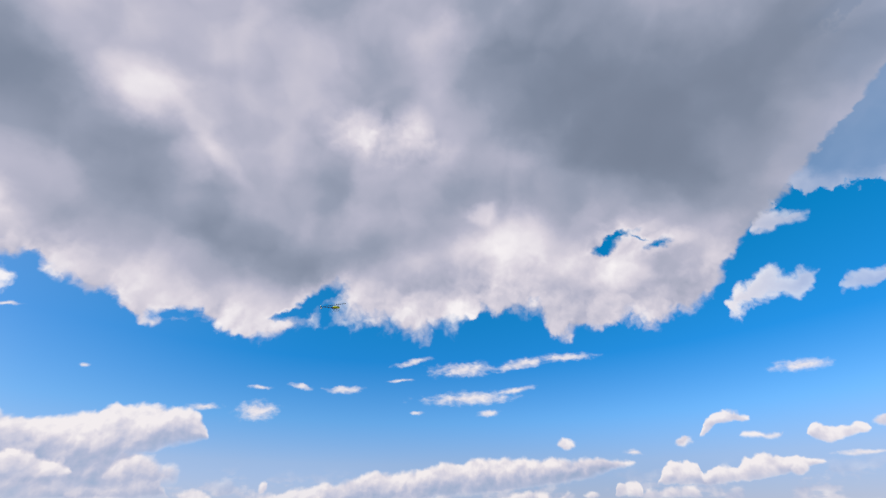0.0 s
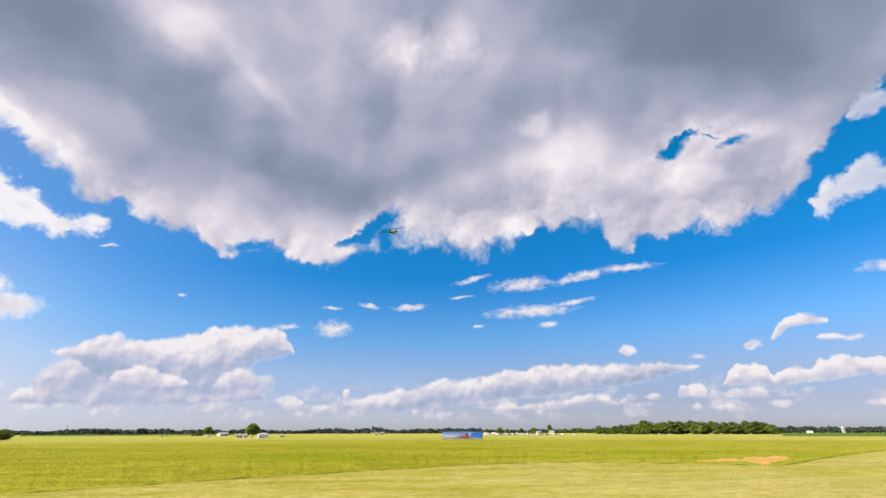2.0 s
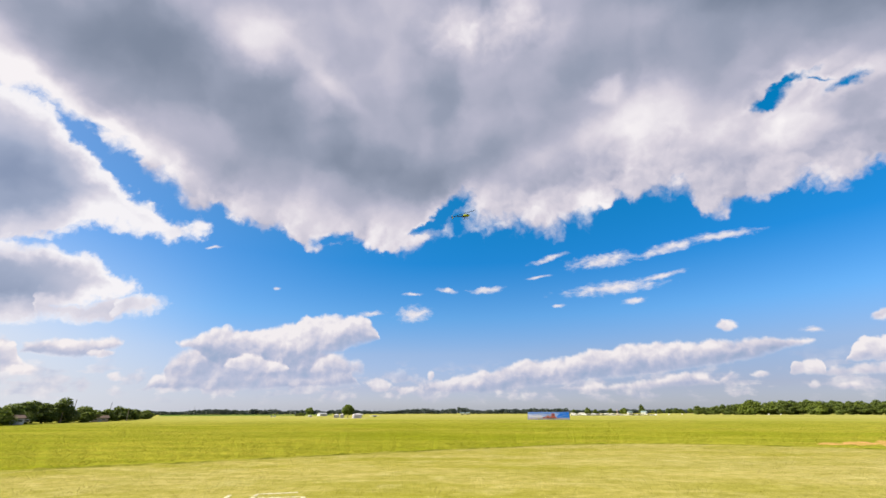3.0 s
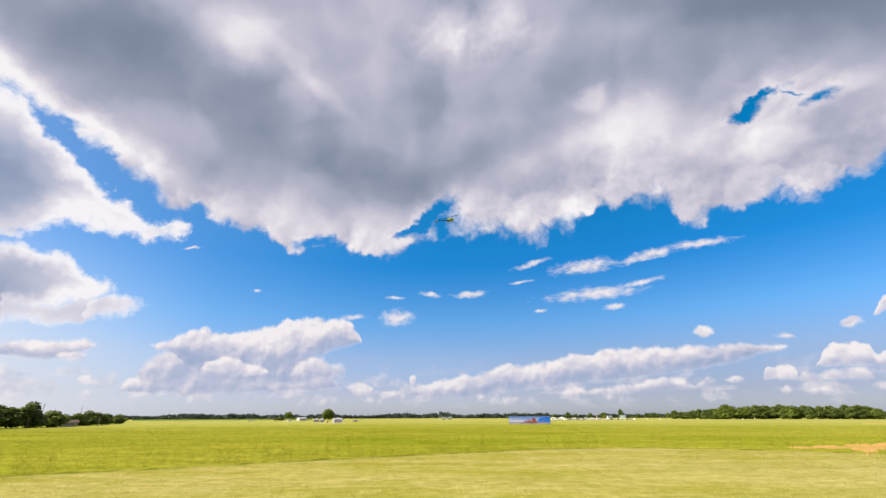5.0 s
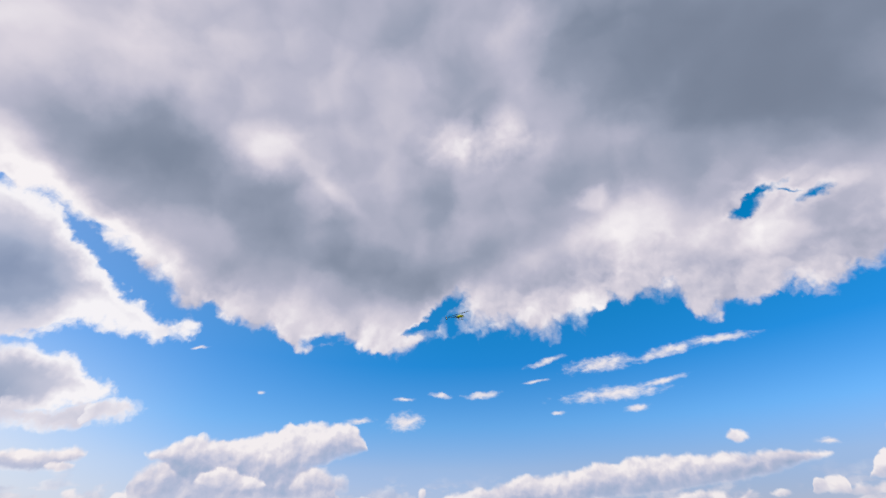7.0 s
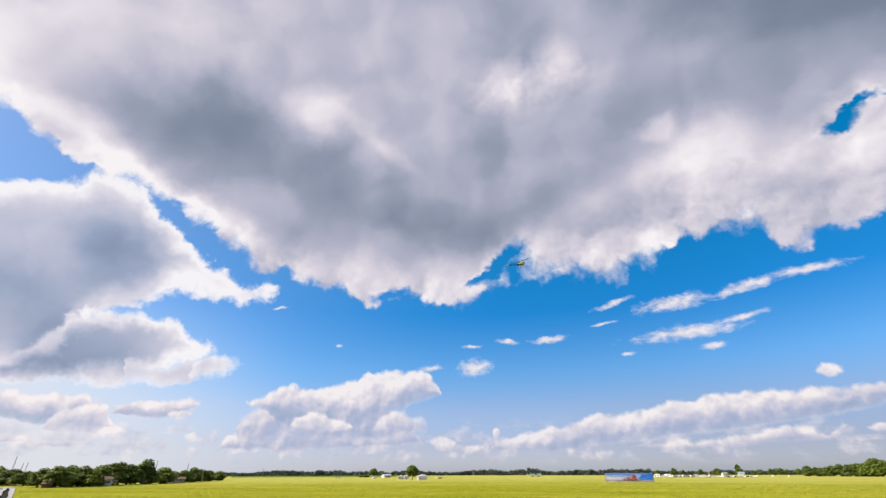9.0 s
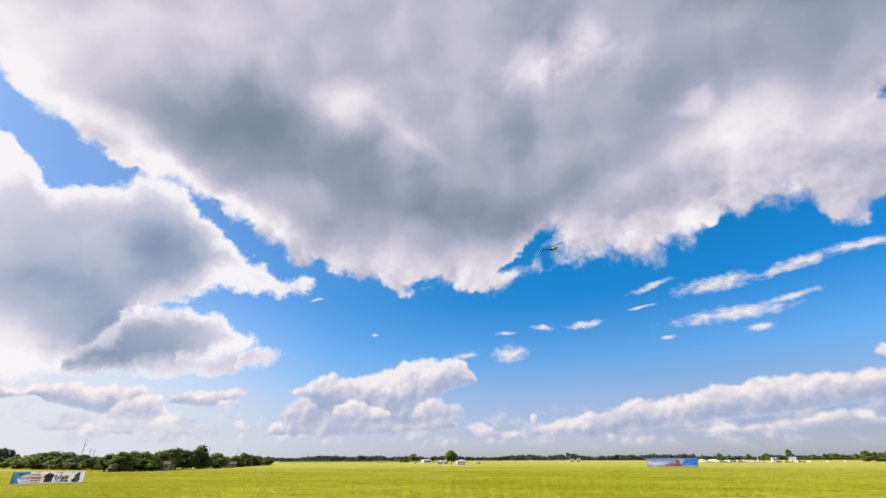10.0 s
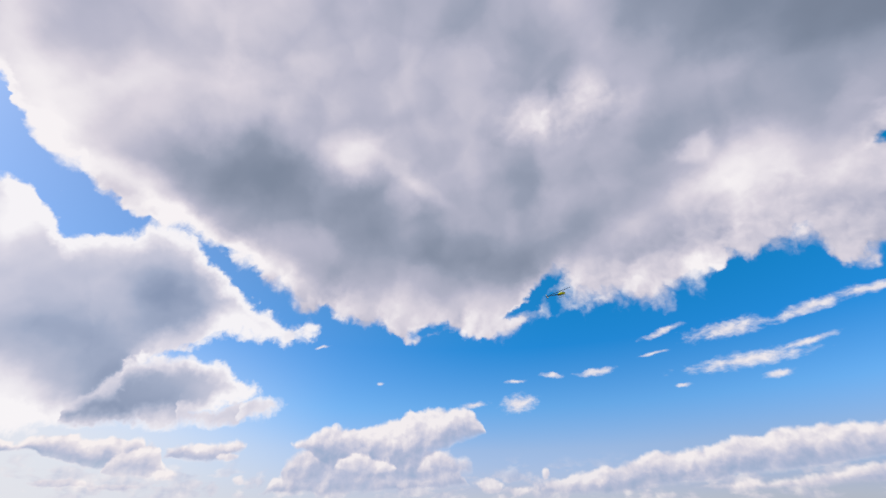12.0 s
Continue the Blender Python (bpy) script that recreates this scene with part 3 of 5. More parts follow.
def facing(az, d, turn=0.0, z=0.0):
    """A pose there whose -y side looks at the camera."""
    p = spot(az, d, z)
    return pose(p.x, p.y, p.z, 0, 0, -az + turn)


def box(bm, lo, hi, bevel=0.0):
    lo, hi = Vector(lo), Vector(hi)
    r = bmesh.ops.create_cube(bm, size=1.0, matrix=Matrix.Translation((lo + hi) / 2) @ Matrix.Diagonal((*(hi - lo), 1)))
    if bevel:
        edges = {e for v in r["verts"] for e in v.link_edges}
        bmesh.ops.bevel(bm, geom=list(edges), offset=bevel, segments=2, affect="EDGES")
    return bm


def rod(bm, a, b, r1, r2=None, n=8):
    a, b = Vector(a), Vector(b)
    m = Matrix.Translation((a + b) / 2) @ (b - a).to_track_quat("Z", "Y").to_matrix().to_4x4()
    bmesh.ops.create_cone(bm, cap_ends=True, segments=n, radius1=r1, radius2=r1 if r2 is None else r2, depth=(b - a).length, matrix=m)
    return bm


# ---------------------------------------------------------------- the ground
def edge_at(az):
    """How far off the mown strip ends, in metres."""
    a = max(-60.0, min(60.0, (az + 180) % 360 - 180))
    d = 33.2 + 2.3 / (1 + math.exp(-(a - 2) / 6)) - 3.0 * math.exp(-((a + 32) / 20) ** 2) + 11.0 / (1 + math.exp(-(a - 10) / 7))
    if a > 41:
        d += (a - 41) ** 1.5 * 1.9
    return d + 0.35 * noise.noise((a * 0.35, 3.1, 0.0)) + 0.25 * noise.noise((a * 2.0, 7.7, 0.0))


def swell(x, y):
    r = math.hypot(x, y)
    return 0.05 * noise.noise((x * 0.08, y * 0.08, 0.5)) * min(1.0, r / 20)


def build_ground():
    steps = [0.0, 0.15, 0.3, 0.45, 0.6, 0.75, 0.86, 0.93, 0.98, 1.0]
    beyond = [1.004, 1.02, 1.06, 1.12, 1.2, 1.32, 1.5, 1.75, 2.1, 2.6, 3.2, 4.2, 5.5, 7.5, 10, 14, 20, 30, 45, 70, 100]
    n = 720
    bm = bmesh.new()
    centre = bm.verts.new((0, 0, 0))
    rings = []
    for s in steps[1:] + beyond:
        ring = []
        for i in range(n):
            az = 360.0 * i / n
            e = edge_at(az)
            d = e * s if s < 3 else e * 3.2 + (s - 3.2) * 45
            x, y = d * math.sin(radians(az)), d * math.cos(radians(az))
            z = swell(x, y) if s < 7 else 0.0
            if s > 1:
                z += 0.075 * min(1.0, 1.6 - 0.6 * min(s, 2.6)) * (1 + 0.5 * noise.noise((az * 1.5, 0.0, 4.0)) + 0.5 * noise.noise((az * 5.0, 0.0, 9.0)))
            ring.append(bm.verts.new((x, y, z)))
        rings.append(ring)
    for i in range(n):
        bm.faces.new((centre, rings[0][(i + 1) % n], rings[0][i]))
    for k in range(len(rings) - 1):
        for i in range(n):
            j = (i + 1) % n
            f = bm.faces.new((rings[k][i], rings[k][j], rings[k + 1][j], rings[k + 1][i]))
            f.material_index = 0 if k < len(steps) - 2 else 2 if k == len(steps) - 2 else 1
    bmesh.ops.recalc_face_normals(bm, faces=bm.faces)
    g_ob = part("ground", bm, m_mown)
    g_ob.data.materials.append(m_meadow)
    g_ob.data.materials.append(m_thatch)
    for f in g_ob.data.polygons:
        f.use_smooth = True
    tagged(g_ob, "flat grass airfield, a mown strip before rougher meadow", "ground", kind="structure")


build_ground()
rng = np.random.default_rng(5)
# bare places: direction from, to, distance from, to
SOIL = ((38.4, 41.7, 47.2, 63.0), (36.2, 39.0, 49.0, 57.0), (34.4, 36.8, 48.6, 52.5), (40.6, 42.8, 54.0, 66.0))


def grass(name, count, near, far, tall, wide, material, label, outside):
    """Blades of grass as loose triangles over a fan of the field."""
    az = rng.uniform(-66, 62, count)
    u = rng.uniform(0, 1, count)
    d = np.sqrt(near ** 2 + u * (far ** 2 - near ** 2)) if not outside else near * (far / near) ** u
    e = np.array([edge_at(a) for a in np.linspace(-70, 70, 1401)])
    ed = np.interp(az, np.linspace(-70, 70, 1401), e)
    keep = (d > ed * 1.004) if outside else (d < ed * 0.998)
    for a0, a1, d0, d1 in SOIL:
        keep &= ((az - (a0 + a1) / 2) / (a1 - a0) * 2) ** 2 + ((d - (d0 + d1) / 2) / (d1 - d0) * 2) ** 2 > rng.uniform(0.25, 1.3, count) * (rng.uniform(0, 1, count) > 0.28)
    az, d, ed = az[keep], d[keep], ed[keep]
    k = len(az)
    x, y = d * np.sin(np.radians(az)), d * np.cos(np.radians(az))
    h = tall * rng.uniform(0.5, 1.3, k)
    w = wide * rng.uniform(0.6, 1.4, k) * (1 + d / 60)
    # tussocks: the rough turf stands higher in clumps
    knots = np.sin(1.1 * x + 2 * np.sin(0.6 * y + 1)) * np.sin(0.8 * y + 1.6 * np.sin(0.9 * x)) + 0.6 * np.sin(3.1 * x + 2 * np.sin(1.7 * y)) * np.sin(2.3 * y)
    h = h * (1 + (0.4 if outside else 0.25) * np.clip(knots, -0.7, 1.2))
    turn = rng.uniform(0, 2 * math.pi, k)
    lean = rng.normal(0, 1.3, (k, 2)) * h[:, None]
    z = np.array([swell(a, b) for a, b in zip(x, y)])
    if outside:
        z = z + 0.06 * np.minimum(1.0, 1.6 - 0.6 * np.minimum(d / ed, 2.6))
    co = np.empty((k, 3, 3), np.float32)
    dx, dy = np.cos(turn) * w / 2, np.sin(turn) * w / 2
    # every blade turns its upper side to the sky
    side = np.where(dx * lean[:, 1] - dy * lean[:, 0] < 0, -1.0, 1.0)
    dx, dy = dx * side, dy * side
    co[:, 0] = np.stack([x - dx, y - dy, z - 0.005], 1)
    co[:, 1] = np.stack([x + dx, y + dy, z - 0.005], 1)
    co[:, 2] = np.stack([x + lean[:, 0], y + lean[:, 1], z + h], 1)
    me = bpy.data.meshes.new(name)
    me.from_pydata(co.reshape(-1, 3).tolist(), [], np.arange(3 * k).reshape(-1, 3).tolist())
    me.materials.append(material)
    tagged(new(name, me), label, "grass", kind="stuff")


grass("mown_grass", 480000, 9.0, 60.0, 0.036, 0.013, m_mown_blade, "short dry yellow-green mown grass on the strip", False)
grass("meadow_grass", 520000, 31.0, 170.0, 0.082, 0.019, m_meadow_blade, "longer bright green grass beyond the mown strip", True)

# ---------------------------------------------------------------- trees
m_bark = surface("bark", two_tone((0.10, 0.075, 0.05), (0.20, 0.16, 0.12), 4.0, 30), 0.9)


def leafage(name, a, b):
    def build(k):
        r = k.tree.nodes.new("ShaderNodeNewGeometry").outputs["Random Per Island"]
        o = k.tree.nodes.new("ShaderNodeObjectInfo").outputs["Random"]
        f = k.math("MULTIPLY_ADD", r, 0.75, k.math("MULTIPLY", o, 0.25))
        return k.mix(f, a, b)
    return surface(name, build, 0.65, upward=0.25, thin=0.35)


m_leaf = leafage("leaves", (0.040, 0.070, 0.010), (0.190, 0.240, 0.028))
m_leaf_lone = leafage("sunlit_leaves", (0.05, 0.085, 0.008), (0.19, 0.25, 0.022))
m_leaf_dark = leafage("dark_leaves", (0.042, 0.070, 0.015), (0.175, 0.222, 0.036))
# bluish haze of distance is put into the far woods' leaf colours
m_leaf_far = leafage("hazed_leaves", (0.030, 0.048, 0.042), (0.058, 0.080, 0.058))


def clumps(rnd, lobes, count, size):
    """Leaf sprays scattered through a set of lobes (centre, radii): denser towards the rim, with gaps."""
    vol = np.array([r[0] * r[1] * r[2] for _, r in lobes]) ** 0.67
    pick = rnd.choice(len(lobes), count, p=vol / vol.sum())
    c = np.array([l[0] for l in lobes])[pick]
    r = np.array([l[1] for l in lobes])[pick]
    d = rnd.normal(0, 1, (count, 3))
    d /= np.linalg.norm(d, axis=1)[:, None]
    rad = rnd.uniform(0.35, 1.0, count) ** 0.5 * rnd.uniform(0.9, 1.08, count)
    p = c + d * r * rad[:, None]
    nrm = d + rnd.normal(0, 0.6, (count, 3)) + (0, 0, 0.3)
    nrm /= np.linalg.norm(nrm, axis=1)[:, None]
    t = np.cross(nrm, rnd.normal(0, 1, (count, 3)))
    t /= np.linalg.norm(t, axis=1)[:, None]
    b = np.cross(nrm, t)
    s = size * rnd.uniform(0.55, 1.4, count)[:, None]
    v = np.stack([p - t * s, p - b * s * 0.6 + nrm * s * 0.2, p + t * s, p + b * s * 0.6 - nrm * s * 0.15], 1)
    return v


def leaf_mesh(name, v):
    me = bpy.data.meshes.new(name)
    me.from_pydata(v.reshape(-1, 3).tolist(), [], np.arange(len(v) * 4).reshape(-1, 4).tolist())
    return me


def tree(seed, h, w, stem, leaf, count, size, label):
    """A broad-leaved tree, h high and w across, with a bare stem of that height."""
    rnd = np.random.default_rng(seed)
    t = thing("tree", pose(0, 0, 0), label, "tree")
    bm = bmesh.new()
    rod(bm, (0, 0, -0.2), (0.03 * w, 0, stem + 0.1 * h), 0.035 * h, 0.022 * h)
    lobes = []
    n = 15
    for i in range(n):
        a = 2.4 * i + rnd.uniform(-0.5, 0.5)
        up = (i + rnd.uniform(0, 1)) / n
        reach = w * 0.34 * math.sin(math.pi * (0.32 + 0.58 * up)) * rnd.uniform(0.6, 1.15)
        z = stem + (h - stem) * (0.10 + 0.72 * up)
        c = (math.cos(a) * reach, math.sin(a) * reach, z)
        r = w * rnd.uniform(0.13, 0.24) * (1.15 - 0.4 * up)
        lobes.append((c, (r, r, min(r * rnd.uniform(0.7, 1.0), (h - z) * 0.98))))
        if i % 2:
            rod(bm, (0.02 * w, 0, stem * 0.9), (c[0] * 0.85, c[1] * 0.85, z), 0.014 * h, 0.005 * h, 5)
    lobes.append(((rnd.uniform(-0.1, 0.1) * w, 0, h * 0.82), (w * 0.19, w * 0.19, h * 0.18)))
    lobes.append(((0, 0, stem + (h - stem) * 0.40), (w * 0.34, w * 0.34, (h - stem) * 0.38)))
    part("trunk", bm, m_bark, t)
    me = leaf_mesh("crown", clumps(rnd, lobes, count, size))
    me.materials.append(leaf)
    new("crown", me).parent = t
    return t


green = "broad-leaved tree in full green leaf at the field's edge"
kinds = [tree(11, 9.0, 8.5, 0.3, m_leaf, 4200, 0.32, green), tree(12, 9.5, 7.5, 0.4, m_leaf_dark, 4200, 0.32, green),
         tree(13, 7.0, 8.0, 0.15, m_leaf, 4000, 0.30, green), tree(14, 12.0, 9.5, 0.5, m_leaf_dark, 4600, 0.38, green),
         tree(15, 7.5, 5.0, 0.5, m_leaf_dark, 2600, 0.26, green),
         tree(16, 7.0, 8.2, 2.0, m_leaf_lone, 4600, 0.27, green)]
used = set()


def plant(which, az, d, h, spread=1.0, label="", group=""):
    """One of the trees at that place, scaled to h metres."""
    src = kinds[which]
    s = h / (9.0, 9.5, 7.0, 12.0, 7.5, 7.0)[which]
    p = spot(az, d)
    m = pose(p.x, p.y, 0, 0, 0, (az * 77 + d * 13) % 360) @ Matrix.Diagonal((s * spread, s * spread, s, 1))
    if which in used:
        t = copy_thing(src, m @ Matrix.Diagonal((1 / src.scale.x, 1 / src.scale.y, 1 / src.scale.z, 1)))
    else:
        used.add(which)
        src.matrix_world = m
        t = src
    tagged(t, label or green, "tree", group)
    return t


GL = "trees along the left edge"
for which, az, d, top, spread in (
        (0, -63.0, 250, 0.40, 1.3), (3, -61.5, 255, 0.50, 1.3), (0, -60.2, 250, 0.35, 1.3), (3, -58.9, 252, 0.35, 1.3),
        (0, -57.6, 248, 0.35, 1.4), (2, -56.3, 240, 0.62, 1.3), (2, -55.2, 240, 0.75, 1.3), (0, -54.1, 242, 0.72, 1.3),
        (1, -53.0, 246, 0.50, 1.5), (3, -52.0, 250, 0.35, 1.4), (4, -50.95, 212, 0.63, 1.2), (1, -49.7, 224, 0.78, 1.1),
        (4, -48.75, 236, 0.88, 1.1), (0, -48.1, 228, 0.80, 1.1), (2, -47.2, 222, 0.40, 1.2), (0, -46.6, 236, 0.85, 1.1),
        (1, -45.8, 232, 1.08, 1.1), (3, -45.0, 236, 1.15, 1.1), (1, -44.3, 230, 0.95, 1.1), (3, -43.0, 226, 1.48, 0.9),
        (2, -41.4, 226, 0.70, 1.0), (0, -40.3, 250, 0.36, 1.2), (0, -39.5, 246, 0.44, 1.1), (0, -38.65, 240, 0.70, 1.0),
        (2, -37.85, 244, 0.52, 1.1), (1, -37.2, 250, 0.42, 1.2), (2, -36.3, 256, 0.34, 1.1)):
    # the tree line bends in towards the strip
    d = float(np.interp(az, (-63, -57, -50, -47, -45, -42, -39, -36), (250, 216, 150, 158, 174, 186, 202, 262))) + (d - 235) * 0.4
    plant(which, az, d, math.tan(radians(top)) * d + EYE_H, spread * 1.75, group=GL)
plant(5, -19.65, 440, 7.4, 0.95, "lone round green tree beside farm sheds")
plant(5, -15.2, 254, 6.9, 0.92, "lone dense green tree beside white tents")
plant(1, 19.6, 860, 15.0, 1.0, "tall dark tree behind a green-roofed house")
plant(5, 24.45, 640, 7.0, 0.9, "small bright green tree beside a white post")
for az, h in ((10.6, 9), (12.1, 8), (13.7, 11), (14.6, 8), (16.2, 9), (17.7, 10), (20.8, 7), (21.4, 8), (22.3, 9), (23.1, 9.5), (23.6, 8), (22.7, 7)):
    plant(int(h) % 4, az, 900, h, 1.5, "small dark tree on the far horizon", "trees on the far horizon")
for az, h in ((-20.35, 2.6), (-20.7, 3.0), (-21.1, 2.2)):
    plant(2, az, 445, h, 1.3, "low dark bush beside a lone tree", "low bushes")
GR = "trees of the right-hand copse"
rnd = np.random.default_rng(8)
az = 25.2
while az < 42.3:
    top = float(np.interp(az, (25, 28, 31, 34, 37, 39, 41.3, 42.3), (0.58, 0.88, 1.18, 1.25, 1.1, 1.15, 0.9, 0.55)))
    d = 520 + rnd.uniform(-12, 25)
    h = math.tan(radians(top * rnd.uniform(0.62, 1.08))) * d + EYE_H
    plant((1, 3, 1, 2, 3)[int(rnd.integers(0, 5))], az, d, h, 1.6, group=GR)
    az += rnd.uniform(0.34, 0.62)


def woodland(name, seed, spans, label, leaf):
    """Distant woods as one belt of leaf clumps; spans of (az from, az to, distance, height)."""
    rnd = np.random.default_rng(seed)
    vs = []
    for a, b, d, h in spans:
        x = a
        while x < b:
            hh, w = h * rnd.uniform(0.82, 1.05) * (0.92 + 0.55 * noise.noise((x * 0.28, d * 0.01, 2.0)) + 0.2 * noise.noise((x * 1.3, 0.0, 7.0))), rnd.uniform(7, 12)
            p = spot(x, d + rnd.uniform(-15, 25))
            lobes = [((p.x, p.y, hh * 0.42), (w * 0.65, w * 0.65, hh * 0.46)), ((p.x + rnd.uniform(-3, 3), p.y, hh * 0.75), (w * 0.4, w * 0.4, hh * 0.27))]
            vs.append(clumps(rnd, lobes, 240, 1.15))
            x += math.degrees(w * 0.55 / d)
    me = leaf_mesh(name, np.concatenate(vs))
    me.materials.append(leaf)
    tagged(new(name, me), label, "woods", kind="stuff")


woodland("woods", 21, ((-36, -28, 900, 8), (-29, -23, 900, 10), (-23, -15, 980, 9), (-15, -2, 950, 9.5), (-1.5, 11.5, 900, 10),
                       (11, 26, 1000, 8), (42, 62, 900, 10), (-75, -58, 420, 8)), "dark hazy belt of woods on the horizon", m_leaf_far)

# ---------------------------------------------------------------- paints and cloths
def plain(name, col, rough=0.6, metal=0.0):
    m = surface(name, two_tone(tuple(c * 0.86 for c in col), col, 0.8, 18), rough)
    for n in m.node_tree.nodes:
        if n.type == "BSDF_PRINCIPLED":
            n.inputs["Metallic"].default_value = metal
    return m


def cloth_paint(name, col, rough=0.5):
    """Printed cloth: light from behind shines through it."""
    m = plain(name, col, rough)
    t = m.node_tree
    sh = [n for n in t.nodes if n.type == "BSDF_PRINCIPLED"][0]
    out = [n for n in t.nodes if n.type == "OUTPUT_MATERIAL"][0]
    tr, mx = t.nodes.new("ShaderNodeBsdfTranslucent"), t.nodes.new("ShaderNodeMixShader")
    tr.inputs[0].default_value = (*col, 1)
    mx.inputs[0].default_value = 0.55
    t.links.new(sh.outputs[0], mx.inputs[1])
    t.links.new(tr.outputs[0], mx.inputs[2])
    t.links.new(mx.outputs[0], out.inputs[0])
    return m


m_vinyl = cloth_paint("white_vinyl", (0.82, 0.81, 0.87), 0.45)
m_sky_print = cloth_paint("sky_blue_print", (0.44, 0.60, 0.94), 0.45)
m_cyan_print = cloth_paint("cyan_print", (0.26, 0.62, 0.98), 0.45)
m_deep_print = cloth_paint("deep_blue_print", (0.05, 0.32, 0.92), 0.45)
m_mid_print = cloth_paint("mid_blue_print", (0.26, 0.46, 0.92), 0.45)
m_pale_print = cloth_paint("pale_lilac_print", (0.80, 0.80, 0.95), 0.45)
m_bright_print = cloth_paint("bright_white_print", (0.95, 0.95, 0.97), 0.45)
m_red_print = cloth_paint("red_print", (0.66, 0.20, 0.15), 0.45)
m_pink_print = cloth_paint("faded_pink_print", (0.74, 0.46, 0.44), 0.45)
m_rust_print = cloth_paint("rust_print", (0.30, 0.10, 0.08), 0.45)
m_soil_print = cloth_paint("grey_brown_print", (0.60, 0.55, 0.58), 0.45)
m_dark_print = cloth_paint("dark_print", (0.13, 0.13, 0.155), 0.45)
m_grey_print = cloth_paint("grey_print", (0.40, 0.39, 0.43), 0.45)
m_lime_print = cloth_paint("lime_print", (0.58, 0.58, 0.05), 0.45)
m_wood = plain("grey_wood", (0.22, 0.18, 0.14), 0.85)
m_steel = plain("dull_steel", (0.30, 0.31, 0.33), 0.5, 0.6)
m_white = plain("white_paint", (0.76, 0.76, 0.74), 0.5)
m_canvas = cloth_paint("white_canvas", (0.66, 0.65, 0.70), 0.8)
m_grey_roof = plain("grey_roof", (0.30, 0.32, 0.35), 0.6)
m_brown_roof = plain("brown_roof", (0.10, 0.065, 0.05), 0.8)
m_teal_roof = plain("teal_roof", (0.17, 0.235, 0.24), 0.7)
m_tan_wall = plain("tan_wall", (0.40, 0.32, 0.24), 0.8)
m_silver = plain("silver_paint", (0.50, 0.51, 0.53), 0.3)
m_pink_brick = plain("faded_brick", (0.36, 0.24, 0.20), 0.8)
m_glass = plain("dark_window", (0.03, 0.035, 0.04), 0.12)
m_rubber = plain("black_rubber", (0.02, 0.02, 0.02), 0.8)
m_black = plain("black_carbon", (0.018, 0.018, 0.02), 0.35)
m_blade = plain("matt_carbon", (0.02, 0.02, 0.022), 0.8)
m_lime = plain("lime_canopy", (0.32, 0.38, 0.015), 0.3)
m_chalk = surface("white_field_paint", two_tone((0.33, 0.30, 0.11), (0.55, 0.52, 0.40), 6.0, 30), 1.0)
m_soil = surface("bare_red_soil", two_tone((0.25, 0.20, 0.035), (0.50, 0.265, 0.115), 0.7, 7), 1.0, 0.8, 14, 0.0)
m_gravel = surface("pale_gravel", two_tone((0.42, 0.38, 0.33), (0.58, 0.54, 0.48), 0.6, 6), 1.0, 0.4, 8, 0.0)
m_stubble = surface("dry_field", two_tone((0.36, 0.30, 0.085), (0.25, 0.24, 0.035), 0.05, 0.6), 1.0, 0.4, 3, 0.0)
m_crop = surface("green_crop", two_tone((0.055, 0.10, 0.022), (0.09, 0.14, 0.03), 0.04, 0.5), 1.0, 0.4, 3, 0.0)


def flat(bm, pts, y=-0.028, thick=0.004):
    """A flat printed shape on a banner's face, with a little thickness."""
    vs = [bm.verts.new((x, y, z)) for x, z in pts]
    f = bm.faces.new(vs)
    r = bmesh.ops.extrude_face_region(bm, geom=[f])
    for v in r["geom"]:
        if isinstance(v, bmesh.types.BMVert):
            v.co.y += thick
    bmesh.ops.recalc_face_normals(bm, faces=bm.faces)
    return bm


def disc(cx, cz, rx, rz, n=16, wob=0.0, ph=0.0):
    return [(cx + rx * math.cos(t) * (1 + wob * math.sin(3 * t + ph)), cz + rz * math.sin(t) * (1 + wob * math.sin(5 * t + ph)))
            for t in (2 * math.pi * i / n for i in range(n))]


def cloth(w, lo, hi, sag=0.04):
    """A banner's sheet: thin, rippled, a little slack between its posts."""
    bm = bmesh.new()
    nx, nz = 48, 8
    grid = {}
    for s in (-1, 1):
        for i in range(nx + 1):
            for k in range(nz + 1):
                x = -w / 2 + w * i / nx
                z = lo + (hi - lo) * k / nz - sag * math.sin(math.pi * ((x / w + 0.5) * 4 % 1)) * (0.3 + 0.7 * k / nz)
                y = 0.012 * math.sin(x * 2.1 + k * 0.4) + 0.006 * math.sin(x * 5.3) + s * 0.003
                grid[s, i, k] = bm.verts.new((x, y, z))
        for i in range(nx):
            for k in range(nz):
                q = [grid[s, i, k], grid[s, i + 1, k], grid[s, i + 1, k + 1], grid[s, i, k + 1]]
                bm.faces.new(q if s < 0 else q[::-1])
    for i in range(nx):
        for k in (0, nz):
            bm.faces.new((grid[-1, i, k], grid[1, i, k], grid[1, i + 1, k], grid[-1, i + 1, k]))
    bmesh.ops.recalc_face_normals(bm, faces=bm.faces)
    return bm


